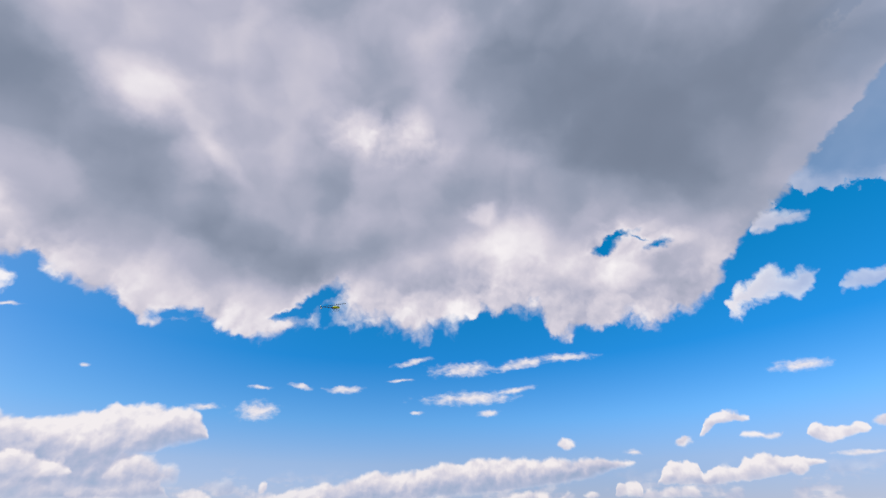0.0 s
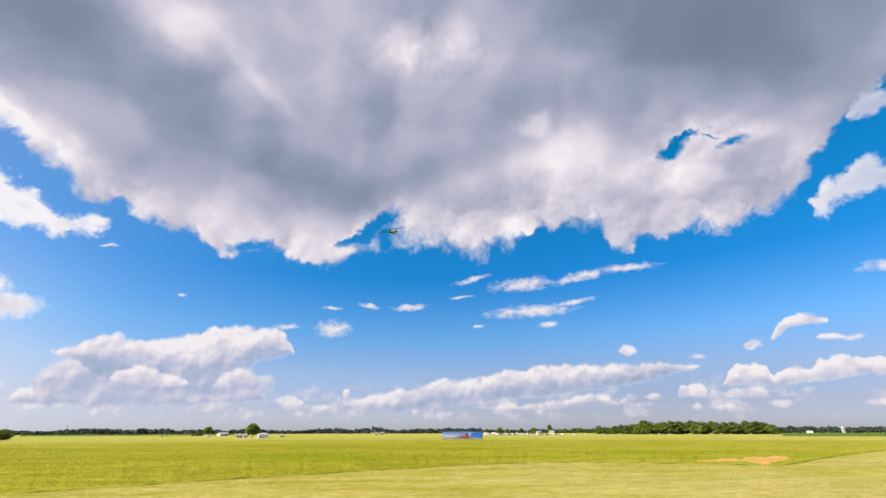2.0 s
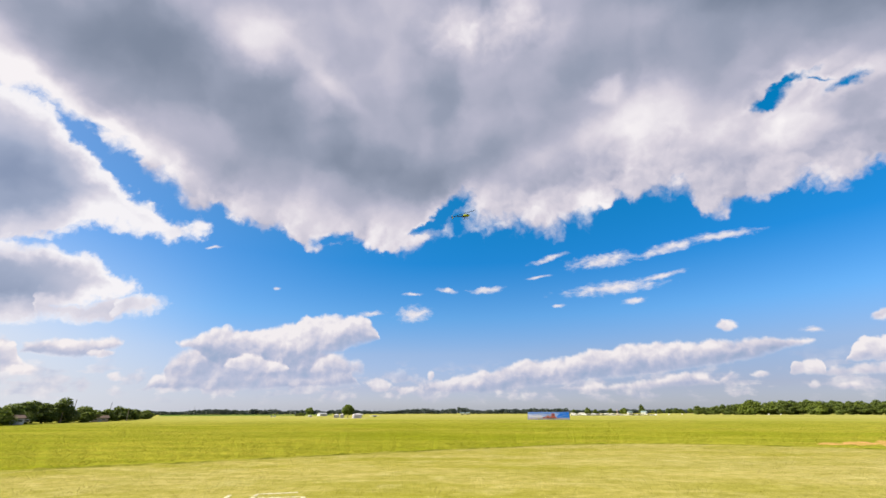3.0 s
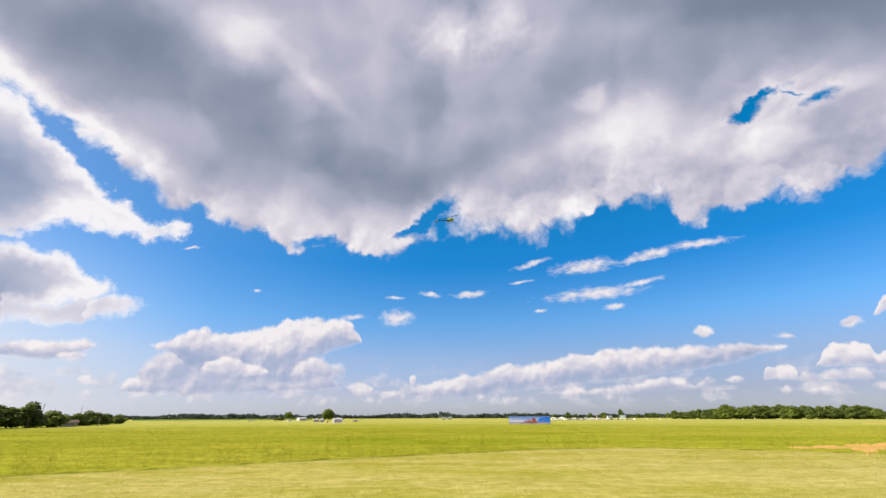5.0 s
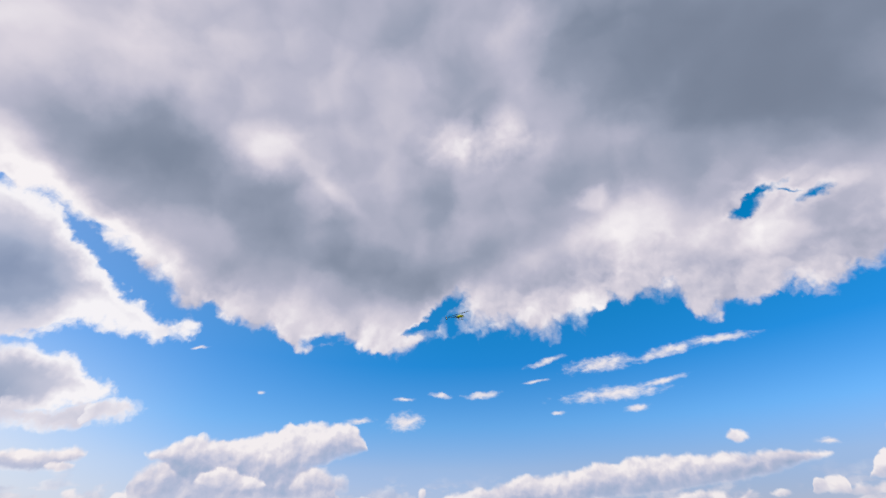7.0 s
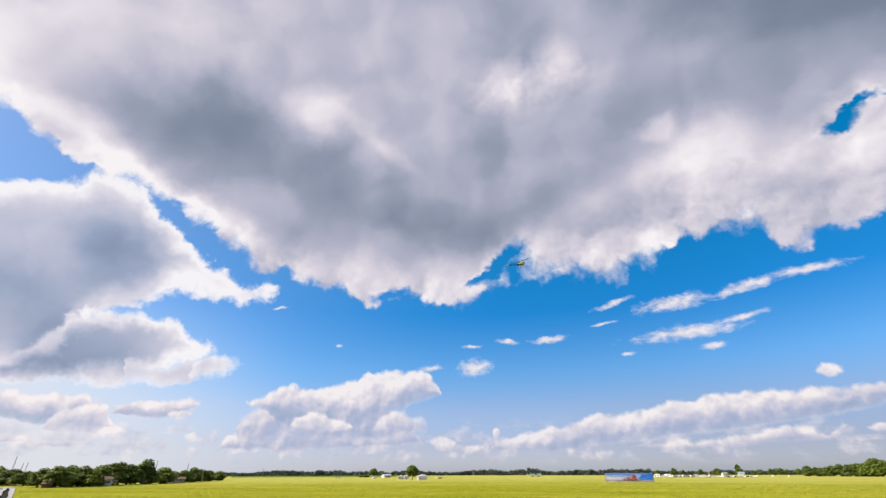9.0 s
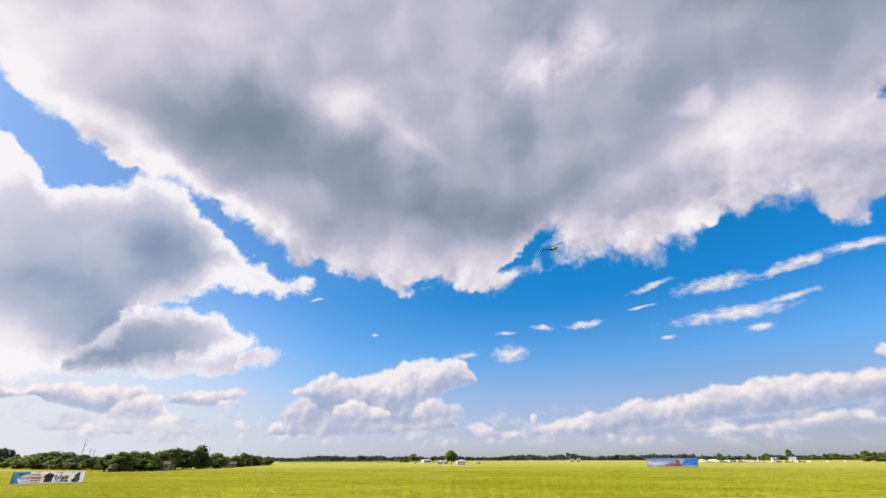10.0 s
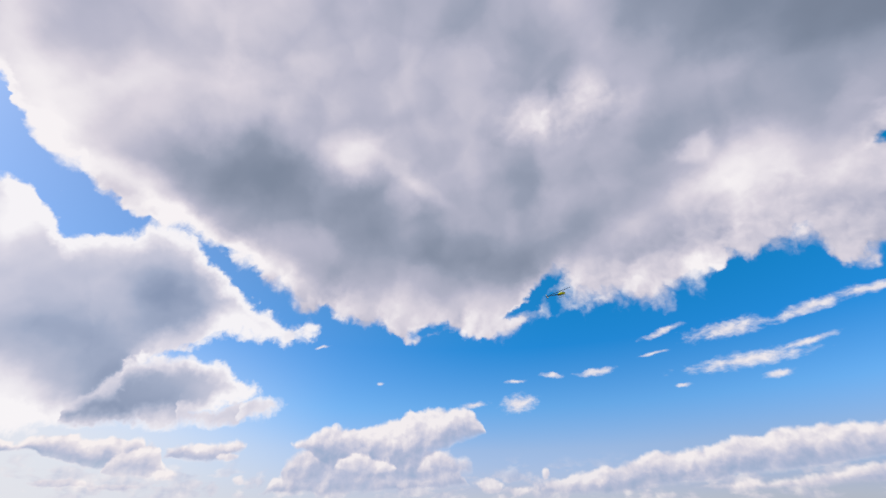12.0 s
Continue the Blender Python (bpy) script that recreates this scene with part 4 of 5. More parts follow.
# ---------------------------------------------------------------- banners on the field
b = thing("banner", facing(9.14, 177), "wide blue banner printed with a red machine, on wooden posts", "banner")
part("sheet", cloth(15.0, 0.08, 2.72), m_sky_print, b)
def strip(x0, x1, z, h, seed, n=14):
    """A drawn-out streak of print with a wavy outline."""
    up = [(x0 + (x1 - x0) * i / n, z + h * math.sin(math.pi * i / n) ** 0.6 * (0.7 + 0.5 * noise.noise((i * 0.7, seed, 0)))) for i in range(n + 1)]
    lo = [(x0 + (x1 - x0) * i / n, z - h * math.sin(math.pi * i / n) ** 0.6 * (0.7 + 0.5 * noise.noise((i * 0.7, seed, 5)))) for i in range(n - 1, 0, -1)]
    return up + lo


part("deep_sky", flat(bmesh.new(), [(3.2, 0.7), (7.45, 0.75), (7.45, 2.62), (2.4, 2.62), (4.0, 1.9), (3.0, 1.3)], -0.034), m_deep_print, b)
part("upper_sky", flat(bmesh.new(), [(-7.4, 2.2), (-5.0, 2.1), (-3.0, 2.3), (-0.6, 2.0), (2.0, 2.1), (2.3, 2.62), (-7.4, 2.62)], -0.034), m_mid_print, b)
part("pale_cloud", flat(bmesh.new(), [(-7.4, 0.75), (-2.6, 0.7), (-1.4, 1.1), (-2.8, 1.7), (-5.2, 1.55), (-7.4, 1.95)], -0.034), m_pale_print, b)
for x0, x1, z, h, m in ((-7.3, -4.2, 1.15, 0.16, m_bright_print), (-4.9, -2.0, 0.92, 0.12, m_bright_print), (-5.6, -3.4, 1.85, 0.12, m_pale_print), (-2.4, -0.3, 1.75, 0.10, m_pale_print),
                        (3.3, 5.6, 1.05, 0.10, m_sky_print), (4.6, 7.2, 1.5, 0.12, m_mid_print), (4.2, 6.4, 2.3, 0.10, m_mid_print), (3.0, 4.4, 2.35, 0.08, m_pale_print)):
    part("cloud_streak", flat(bmesh.new(), strip(x0, x1, z, h, x0), -0.040), m, b)
part("soil_strip", flat(bmesh.new(), [(-7.4, 0.12), (7.4, 0.12), (7.4, 0.55), (2.0, 0.7), (-7.4, 0.62)], -0.034), m_soil_print, b)
for x0, x1, z, h, m in ((-7.2, -3.0, 0.28, 0.08, m_bright_print), (-2.6, 1.0, 0.22, 0.06, m_pale_print), (1.6, 6.8, 0.26, 0.07, m_pale_print), (-5.0, -1.0, 0.50, 0.05, m_rust_print)):
    part("ground_streak", flat(bmesh.new(), strip(x0, x1, z, h, x0 + 3), -0.040), m, b)
part("red_body", flat(bmesh.new(), [(-0.9, 0.62), (2.8, 0.62), (2.9, 0.95), (2.3, 1.1), (1.0, 1.15), (-0.2, 1.3), (-0.7, 1.1)], -0.046), m_red_print, b)
part("red_cab", flat(bmesh.new(), [(1.1, 1.1), (2.3, 1.1), (2.35, 1.75), (2.0, 2.2), (1.45, 2.28), (1.05, 1.8)], -0.046), m_red_print, b)
part("cab_window", flat(bmesh.new(), [(1.4, 1.4), (2.05, 1.4), (2.05, 1.85), (1.5, 2.0)], -0.052), m_rust_print, b)
part("red_boom", flat(bmesh.new(), [(-1.5, 0.95), (-1.3, 0.85), (0.1, 1.55), (1.1, 1.6), (1.1, 1.8), (-0.05, 1.75)], -0.052), m_pink_print, b)
part("red_bucket", flat(bmesh.new(), disc(-1.5, 0.72, 0.42, 0.24, 12, 0.12), -0.052), m_red_print, b)
part("panel_light", flat(bmesh.new(), strip(-0.3, 1.4, 0.98, 0.10, 4.4), -0.052), m_pink_print, b)
part("dark_base", flat(bmesh.new(), strip(-2.6, 4.6, 0.52, 0.10, 2.2), -0.052), m_rust_print, b)
for x in (-0.2, 0.8, 1.9):
    part("printed_wheel", flat(bmesh.new(), disc(x, 0.62, 0.26, 0.2), -0.058), m_dark_print, b)
for x in (-7.55, -3.75, 0.0, 3.75, 7.55):
    part("post", rod(bmesh.new(), (x, 0.06, -0.3), (x, 0.06, 2.85), 0.05), m_wood, b)

b = thing("banner", facing(-54.92, 77.5), "long white sponsor banner with a blue end and dark prints", "banner")
part("sheet", cloth(6.9, 0.06, 1.36, 0.02), m_vinyl, b)
part("blue_end", flat(bmesh.new(), [(-3.42, 0.09), (-2.65, 0.09), (-3.0, 0.6), (-2.3, 1.0), (-1.9, 1.33), (-3.42, 1.33)], -0.024), m_cyan_print, b)
part("blue_corner", flat(bmesh.new(), [(-3.43, 0.09), (-3.1, 0.09), (-3.28, 0.7), (-3.43, 1.1)], -0.030), m_mid_print, b)
part("headline_bar", flat(bmesh.new(), [(-2.9, 1.05), (-1.85, 1.10), (-1.85, 1.20), (-2.9, 1.16)], -0.030), m_dark_print, b)
x = -2.75
for w in (0.17, 0.2, 0.16, 0.18):
    part("letter_bar", flat(bmesh.new(), [(x, 0.52), (x + w, 0.52), (x + w, 0.80), (x, 0.80)], -0.030), m_grey_print, b)
    x += w + 0.08
for w in (0.16, 0.14, 0.2, 0.17, 0.15):
    part("letter_bar", flat(bmesh.new(), [(x, 0.52), (x + w, 0.52), (x + w, 0.78), (x, 0.78)], -0.030), m_red_print, b)
    x += w + 0.05
part("small_bar", flat(bmesh.new(), [(-1.75, 0.34), (-0.75, 0.34), (-0.75, 0.44), (-1.75, 0.44)], -0.030), m_red_print, b)
part("shirt_print", flat(bmesh.new(), [(-0.45, 0.16), (0.30, 0.16), (0.32, 0.72), (0.46, 0.70), (0.40, 1.0), (0.12, 1.12), (0.04, 1.22), (-0.14, 1.22), (-0.24, 1.1), (-0.50, 0.98), (-0.58, 0.66), (-0.45, 0.70)], -0.030), m_dark_print, b)
for x0, w, z0, z1, m in ((0.52, 0.14, 0.45, 0.98, m_dark_print), (0.72, 0.2, 0.35, 0.8, m_grey_print), (0.98, 0.13, 0.5, 1.0, m_dark_print), (1.16, 0.22, 0.2, 0.75, m_dark_print)):
    part("letter_bar", flat(bmesh.new(), [(x0, z0), (x0 + w, z0), (x0 + w + 0.05, z1), (x0 + 0.05, z1)], -0.030), m, b)
part("lime_mark", flat(bmesh.new(), [(1.42, 0.5), (1.6, 0.42), (1.85, 0.48), (1.98, 0.9), (1.82, 0.78), (1.74, 1.02), (1.62, 0.8), (1.45, 0.95)], -0.030), m_lime_print, b)
part("lower_mark", flat(bmesh.new(), [(1.45, 0.18), (1.95, 0.18), (1.95, 0.36), (1.45, 0.36)], -0.030), m_dark_print, b)
part("shirt_collar", flat(bmesh.new(), [(-0.16, 1.1), (-0.05, 0.95), (0.06, 1.1), (0.04, 1.2), (-0.14, 1.2)], -0.036), m_grey_print, b)
part("shirt_fold", flat(bmesh.new(), [(-0.40, 0.2), (-0.30, 0.2), (-0.26, 0.85), (-0.36, 0.8)], -0.036), m_grey_print, b)
part("shirt_fold", flat(bmesh.new(), [(0.10, 0.2), (0.20, 0.2), (0.24, 0.7), (0.16, 0.8)], -0.036), m_grey_print, b)
for x0, x1, z in ((-2.2, -0.8, 0.90), (-1.7, -0.9, 1.02), (0.5, 1.35, 0.22), (2.1, 2.3, 1.15), (-2.5, -1.9, 0.28), (0.55, 1.2, 1.16)):
    part("small_bar", flat(bmesh.new(), [(x0, z), (x1, z), (x1, z + 0.07), (x0, z + 0.07)], -0.030), m_grey_print, b)
part("pale_band", flat(bmesh.new(), [(-2.4, 0.14), (-0.7, 0.14), (-0.7, 0.24), (-2.5, 0.24)], -0.030), m_pale_print, b)
part("pale_band", flat(bmesh.new(), [(2.0, 1.22), (3.38, 1.22), (3.38, 1.32), (2.0, 1.32)], -0.030), m_pale_print, b)
part("product_print", flat(bmesh.new(), [(2.28, 0.14), (2.9, 0.14), (3.05, 0.45), (2.92, 0.78), (2.98, 1.1), (2.75, 1.25), (2.58, 1.02), (2.42, 0.95), (2.46, 0.6), (2.22, 0.4)], -0.030), m_dark_print, b)
part("product_shade", flat(bmesh.new(), [(2.5, 0.2), (2.85, 0.2), (2.9, 0.5), (2.8, 1.0), (2.62, 0.9)], -0.034), m_grey_print, b)
part("product_light", flat(bmesh.new(), disc(2.64, 0.5, 0.08, 0.13), -0.040), m_lime_print, b)
for x in (-3.48, -1.15, 1.15, 3.48):
    part("post", rod(bmesh.new(), (x, 0.05, -0.3), (x, 0.05, 1.5), 0.03), m_steel, b)

# ---------------------------------------------------------------- fields and marks on the ground
def patch(name, pts, z, material, label, category, kind="structure"):
    """An irregular sheet that lies on the grass, from its outline."""
    bm = bmesh.new()
    c = sum((Vector((x, y, 0)) for x, y in pts), Vector()) / len(pts)
    mid = bm.verts.new((c.x, c.y, z + swell(c.x, c.y)))
    rings = []
    for f in (0.4, 0.75, 1.0):
        ring = []
        for x, y in pts:
            px, py = c.x + (x - c.x) * f, c.y + (y - c.y) * f
            ring.append(bm.verts.new((px, py, z * (1.0 if f < 1 else 0.2) + swell(px, py))))
        rings.append(ring)
    n = len(pts)
    for i in range(n):
        j = (i + 1) % n
        bm.faces.new((mid, rings[0][i], rings[0][j]))
        for k in range(2):
            bm.faces.new((rings[k][i], rings[k + 1][i], rings[k + 1][j], rings[k][j]))
    bmesh.ops.recalc_face_normals(bm, faces=bm.faces)
    return tagged(part(name, bm, material), label, category, kind=kind)


def ragged(az0, az1, d0, d1, seed, n=60):
    """The outline of a ragged oval between two directions and two distances."""
    pts = []
    for i in range(n):
        t = 2 * math.pi * i / n
        r = 1 + 0.36 * noise.noise((math.cos(t) * 1.6, math.sin(t) * 1.6, seed)) + 0.30 * noise.noise((math.cos(t) * 6, math.sin(t) * 6, seed))
        p = spot((az0 + az1) / 2 + (az1 - az0) / 2 * r * math.cos(t), (d0 + d1) / 2 + (d1 - d0) / 2 * r * math.sin(t))
        pts.append((p.x, p.y))
    return pts


for i, (a0, a1, d0, d1) in enumerate(SOIL):
    patch("bare_soil", ragged(a0, a1, d0, d1, 3.0 + i), 0.098, m_soil, "patch of bare reddish soil worn into the grass", "soil")
for i, (a0, a1, d0, d1) in enumerate(((8.2, 12.5, 42.0, 43.0), (-2.0, 0.6, 37.4, 38.0), (5.0, 7.4, 41.0, 41.7))):
    patch("worn_edge", ragged(a0, a1, d0, d1, 13.0 + i), 0.08, m_stubble, "dry worn grass along the mown strip's edge", "soil")


for i, (a0, a1, d0, d1) in enumerate(((-17.2, -12.6, 236.0, 241.0), (-20.2, -18.9, 322.0, 330.0))):
    patch("gravel_pad", ragged(a0, a1, d0, d1, 23.0 + i), 0.05, m_gravel, "pale gravel pad under the tents", "gravel")


def sector(az0, az1, d0, d1, n=60):
    pts = []
    for i in range(n + 1):
        a = az0 + (az1 - az0) * i / n
        p = spot(a, d0 * (1 + 0.03 * noise.noise((a * 0.7, 1.0, 0))))
        pts.append((p.x, p.y))
    for i in range(n, -1, -1):
        a = az0 + (az1 - az0) * i / n
        p = spot(a, d1 * (1 + 0.03 * noise.noise((a * 0.7, 5.0, 0))))
        pts.append((p.x, p.y))
    return pts


def field(name, az0, az1, d0, d1, z, material, label):
    pts = sector(az0, az1, d0, d1)
    n = len(pts) // 2
    bm = bmesh.new()
    vs = [bm.verts.new((x, y, z)) for x, y in pts]
    for i in range(n - 1):
        bm.faces.new((vs[i], vs[2 * n - 1 - i], vs[2 * n - 2 - i], vs[i + 1]))
    bmesh.ops.recalc_face_normals(bm, faces=bm.faces)
    for f in bm.faces:
        if f.normal.z < 0:
            f.normal_flip()
    tagged(part(name, bm, material), label, "field", kind="structure")


field("dry_field", 40.5, 70.0, 200, 236, 0.03, m_stubble, "strip of dry tan grass across the meadow")
field("crop_field", 42.5, 70.0, 330, 860, 0.03, m_crop, "far green crop field before the woods")
field("crop_field", -35.0, -17.0, 520, 860, 0.03, m_crop, "far green crop field before the woods")


def stroke(pts, width, seed):
    """A line of paint sprayed on the grass: a low ragged ribbon."""
    bm = bmesh.new()
    path = []
    for (x0, y0), (x1, y1) in zip(pts, pts[1:]):
        k = max(2, int(math.hypot(x1 - x0, y1 - y0) / 0.12))
        path += [Vector((x0 + (x1 - x0) * i / k, y0 + (y1 - y0) * i / k, 0)) for i in range(k)]
    path.append(Vector((*pts[-1], 0)))
    rows = []
    for i, p in enumerate(path):
        d = (path[min(i + 1, len(path) - 1)] - path[max(i - 1, 0)]).normalized()
        s = Vector((-d.y, d.x, 0))
        wl = width * (0.5 + 0.35 * noise.noise((p.x * 5, p.y * 5, seed)))
        wr = width * (0.5 + 0.35 * noise.noise((p.x * 5, p.y * 5, seed + 9)))
        z = 0.010 + swell(p.x, p.y)
        rows.append([bm.verts.new(p + s * wl + Vector((0, 0, z - 0.008))), bm.verts.new(p + s * wl * 0.7 + Vector((0, 0, z))),
                     bm.verts.new(p - s * wr * 0.7 + Vector((0, 0, z))), bm.verts.new(p - s * wr + Vector((0, 0, z - 0.008)))])
    for a, c in zip(rows, rows[1:]):
        for k in range(3):
            bm.faces.new((a[k], c[k], c[k + 1], a[k + 1]))
    bmesh.ops.recalc_face_normals(bm, faces=bm.faces)
    return bm


mark = thing("painted_mark", pose(0, 0, 0), "white lines sprayed on the mown grass", "marking", "painted marks")
part("stroke", stroke([(-9.6, 13.0), (-10.0, 15.2)], 0.15, 1.0), m_chalk, mark)
part("stroke", stroke([(-9.5, 13.4), (-8.7, 14.4), (-7.7, 14.2), (-8.2, 16.1)], 0.15, 2.0), m_chalk, mark)
mark = thing("painted_mark", pose(0, 0, 0), "white letter shape sprayed on the mown grass", "marking", "painted marks")
part("stroke", stroke([(-6.9, 14.4), (-7.35, 16.3)], 0.15, 3.0), m_chalk, mark)
part("stroke", stroke([(-7.35, 16.3), (-6.1, 16.7)], 0.15, 4.0), m_chalk, mark)
part("stroke", stroke([(-7.0, 15.6), (-5.6, 15.9), (-5.5, 15.6), (-6.0, 14.9), (-6.9, 14.45)], 0.15, 5.0), m_chalk, mark)

# ---------------------------------------------------------------- model helicopter in the air
def helicopter(m):
    h = thing("model_helicopter", m, "lime and black model helicopter hovering over the field", "helicopter")
    # canopy: a teardrop along x, nose at +x
    bm = bmesh.new()
    prof = [(-0.20, 0.030), (-0.14, 0.062), (-0.05, 0.085), (0.06, 0.092), (0.16, 0.080), (0.24, 0.052), (0.29, 0.020)]
    rings = []
    for x, r in prof:
        ring = []
        for i in range(14):
            t = 2 * math.pi * i / 14
            ring.append(bm.verts.new((x, 0.72 * r * math.cos(t), r * math.sin(t) * (1.15 if math.sin(t) < 0 else 0.95) - 0.02 * (x > 0.1))))
        rings.append(ring)
    for a, c in zip(rings, rings[1:]):
        for i in range(14):
            bm.faces.new((a[i], a[(i + 1) % 14], c[(i + 1) % 14], c[i]))
    bm.faces.new(rings[0][::-1])
    bm.faces.new(rings[-1])
    for f in bm.faces:
        f.smooth = True
    canopy = part("canopy", bm, m_lime, h, "glossy lime-yellow canopy")
    part("windscreen", box(bmesh.new(), (0.10, -0.062, 0.02), (0.21, 0.062, 0.055), 0.012), m_black, canopy)
    part("frame", box(bmesh.new(), (-0.24, -0.035, -0.10), (0.10, 0.035, 0.03), 0.008), m_black, h)
    part("tail_boom", rod(bmesh.new(), (-0.20, 0, 0.0), (-0.92, 0, 0.03), 0.022, 0.013, 10), m_black, h)
    part("boom_strut", rod(bmesh.new(), (-0.16, 0.03, -0.09), (-0.52, 0.01, 0.005), 0.006), m_black, h)
    part("boom_strut", rod(bmesh.new(), (-0.16, -0.03, -0.09), (-0.52, -0.01, 0.005), 0.006), m_black, h)
    part("tail_fin", box(bmesh.new(), (-0.95, -0.004, -0.10), (-0.86, 0.004, 0.12), 0.003), m_black, h)
    part("tail_hub", rod(bmesh.new(), (-0.92, -0.03, 0.03), (-0.92, -0.05, 0.03), 0.015), m_steel, h)
    for s in (-1, 1):
        part("tail_blade", box(bmesh.new(), (-0.935, -0.050, 0.03 + min(0, s * 0.13)), (-0.905, -0.045, 0.03 + max(0, s * 0.13)), 0.002), m_white, h)
    part("mast", rod(bmesh.new(), (-0.03, 0, 0.02), (-0.03, 0, 0.17), 0.010), m_steel, h)
    hub = part("rotor_head", box(bmesh.new(), (-0.075, -0.022, 0.15), (0.015, 0.022, 0.18), 0.006), m_steel, h)
    for s in (0, 1):
        bm = bmesh.new()
        box(bm, (0.06, -0.030, 0.162), (0.72, 0.030, 0.170), 0.003)
        bmesh.ops.rotate(bm, verts=bm.verts, cent=(0, 0, 0), matrix=Matrix.Rotation(radians(-14 + 180 * s), 3, "Z"))
        bmesh.ops.translate(bm, verts=bm.verts, vec=(-0.03, 0, 0))
        part("rotor_blade", bm, m_blade, h)
    for y in (-0.11, 0.11):
        bm = rod(bmesh.new(), (-0.20, y, -0.21), (0.20, y, -0.21), 0.009)
        rod(bm, (0.20, y, -0.21), (0.25, y, -0.185), 0.009)
        part("skid", bm, m_black, h)
    for x in (-0.10, 0.10):
        bm = rod(bmesh.new(), (x, -0.11, -0.21), (x, -0.03, -0.09), 0.009)
        rod(bm, (x, 0.11, -0.21), (x, 0.03, -0.09), 0.009)
        part("landing_strut", bm, m_black, h)
    return h


aloft = heading(-0.3, 25.0) * 26.5
helicopter(pose(aloft.x, aloft.y, aloft.z + EYE_H, -6, -14, 12) @ Matrix.Diagonal((0.92, 0.92, 0.92, 1)))

# ---------------------------------------------------------------- buildings and tents
def gable(w, d, wall, roof, eave=0.25):
    """A gabled roof along x over a body w by d."""
    bm = bmesh.new()
    for s in (-1, 1):
        a = [(-w / 2 - eave, s * (d / 2 + eave), wall - 0.08), (w / 2 + eave, s * (d / 2 + eave), wall - 0.08),
             (w / 2 + eave, 0, wall + roof), (-w / 2 - eave, 0, wall + roof)]
        lo = [bm.verts.new(p) for p in a]
        hi = [bm.verts.new((p[0], p[1], p[2] + 0.12)) for p in a]
        bm.faces.new(lo)
        bm.faces.new(hi)
        for i in range(4):
            bm.faces.new((lo[i], lo[(i + 1) % 4], hi[(i + 1) % 4], hi[i]))
    bmesh.ops.recalc_face_normals(bm, faces=bm.faces)
    return bm


def walls(w, d, wall, roof):
    bm = bmesh.new()
    prof = [(-d / 2, 0), (d / 2, 0), (d / 2, wall), (0, wall + roof * 0.98), (-d / 2, wall)]
    a = [bm.verts.new((-w / 2, y, z)) for y, z in prof]
    c = [bm.verts.new((w / 2, y, z)) for y, z in prof]
    bm.faces.new(a)
    bm.faces.new(c[::-1])
    for i in range(5):
        j = (i + 1) % 5
        bm.faces.new((a[i], c[i], c[j], a[j]))
    bmesh.ops.recalc_face_normals(bm, faces=bm.faces)
    return bm


def building(name, az, d, w, depth, wall, roof, m_wall, m_roof, label, category, turn=0.0, windows=2, door=True):
    h = thing(name, facing(az, d, turn), label, category)
    part("wall", walls(w, depth, wall, roof), m_wall, h)
    part("roof", gable(w, depth, wall, roof), m_roof, h)
    y = -depth / 2
    if door:
        part("door", box(bmesh.new(), (-0.5, y - 0.05, 0.02), (0.5, y + 0.02, min(2.05, wall - 0.15)), 0.02), m_grey_roof, h)
    for i in range(windows):
        x = -w / 2 + w * (i + 0.5) / windows
        if abs(x) < 0.9:
            x += 1.3
        win = part("window", box(bmesh.new(), (x - 0.5, y - 0.04, wall * 0.42), (x + 0.5, y + 0.02, wall * 0.82), 0.02), m_white, h)
        part("pane", box(bmesh.new(), (x - 0.43, y - 0.055, wall * 0.42 + 0.07), (x + 0.43, y - 0.03, wall * 0.82 - 0.07)), m_glass, win)
    return h


building("shed", -40.05, 194, 4.6, 3.6, 1.2, 0.65, m_tan_wall, m_brown_roof, "low tan shed with a brown roof among trees", "shed", 10)
building("house", -46.15, 158, 2.8, 3.4, 1.5, 0.7, m_silver, m_brown_roof, "small pale house with a brown roof under trees", "house", 15)
building("hut", -50.25, 144, 1.6, 1.8, 0.8, 0.35, m_brown_roof, m_brown_roof, "small weathered brown hut at the tree line", "hut", -20, 0, False)
building("shed", -18.2, 425, 6.6, 6.0, 1.6, 1.0, m_silver, m_grey_roof, "pale farm shed with a grey roof", "shed", 25, 1)
building("house", 18.3, 700, 5.6, 5.5, 2.2, 1.4, m_silver, m_teal_roof, "pale house with a teal roof beyond the cars", "house", 20)
building("house", 19.8, 790, 8.0, 7.0, 2.3, 2.0, m_silver, m_teal_roof, "wide pale house with a teal roof below a tree", "house", -15, 3)
building("shed", 44.7, 800, 6.0, 4.5, 1.9, 0.8, m_white, m_white, "small white shed beside the crop field", "shed", 10, 0)


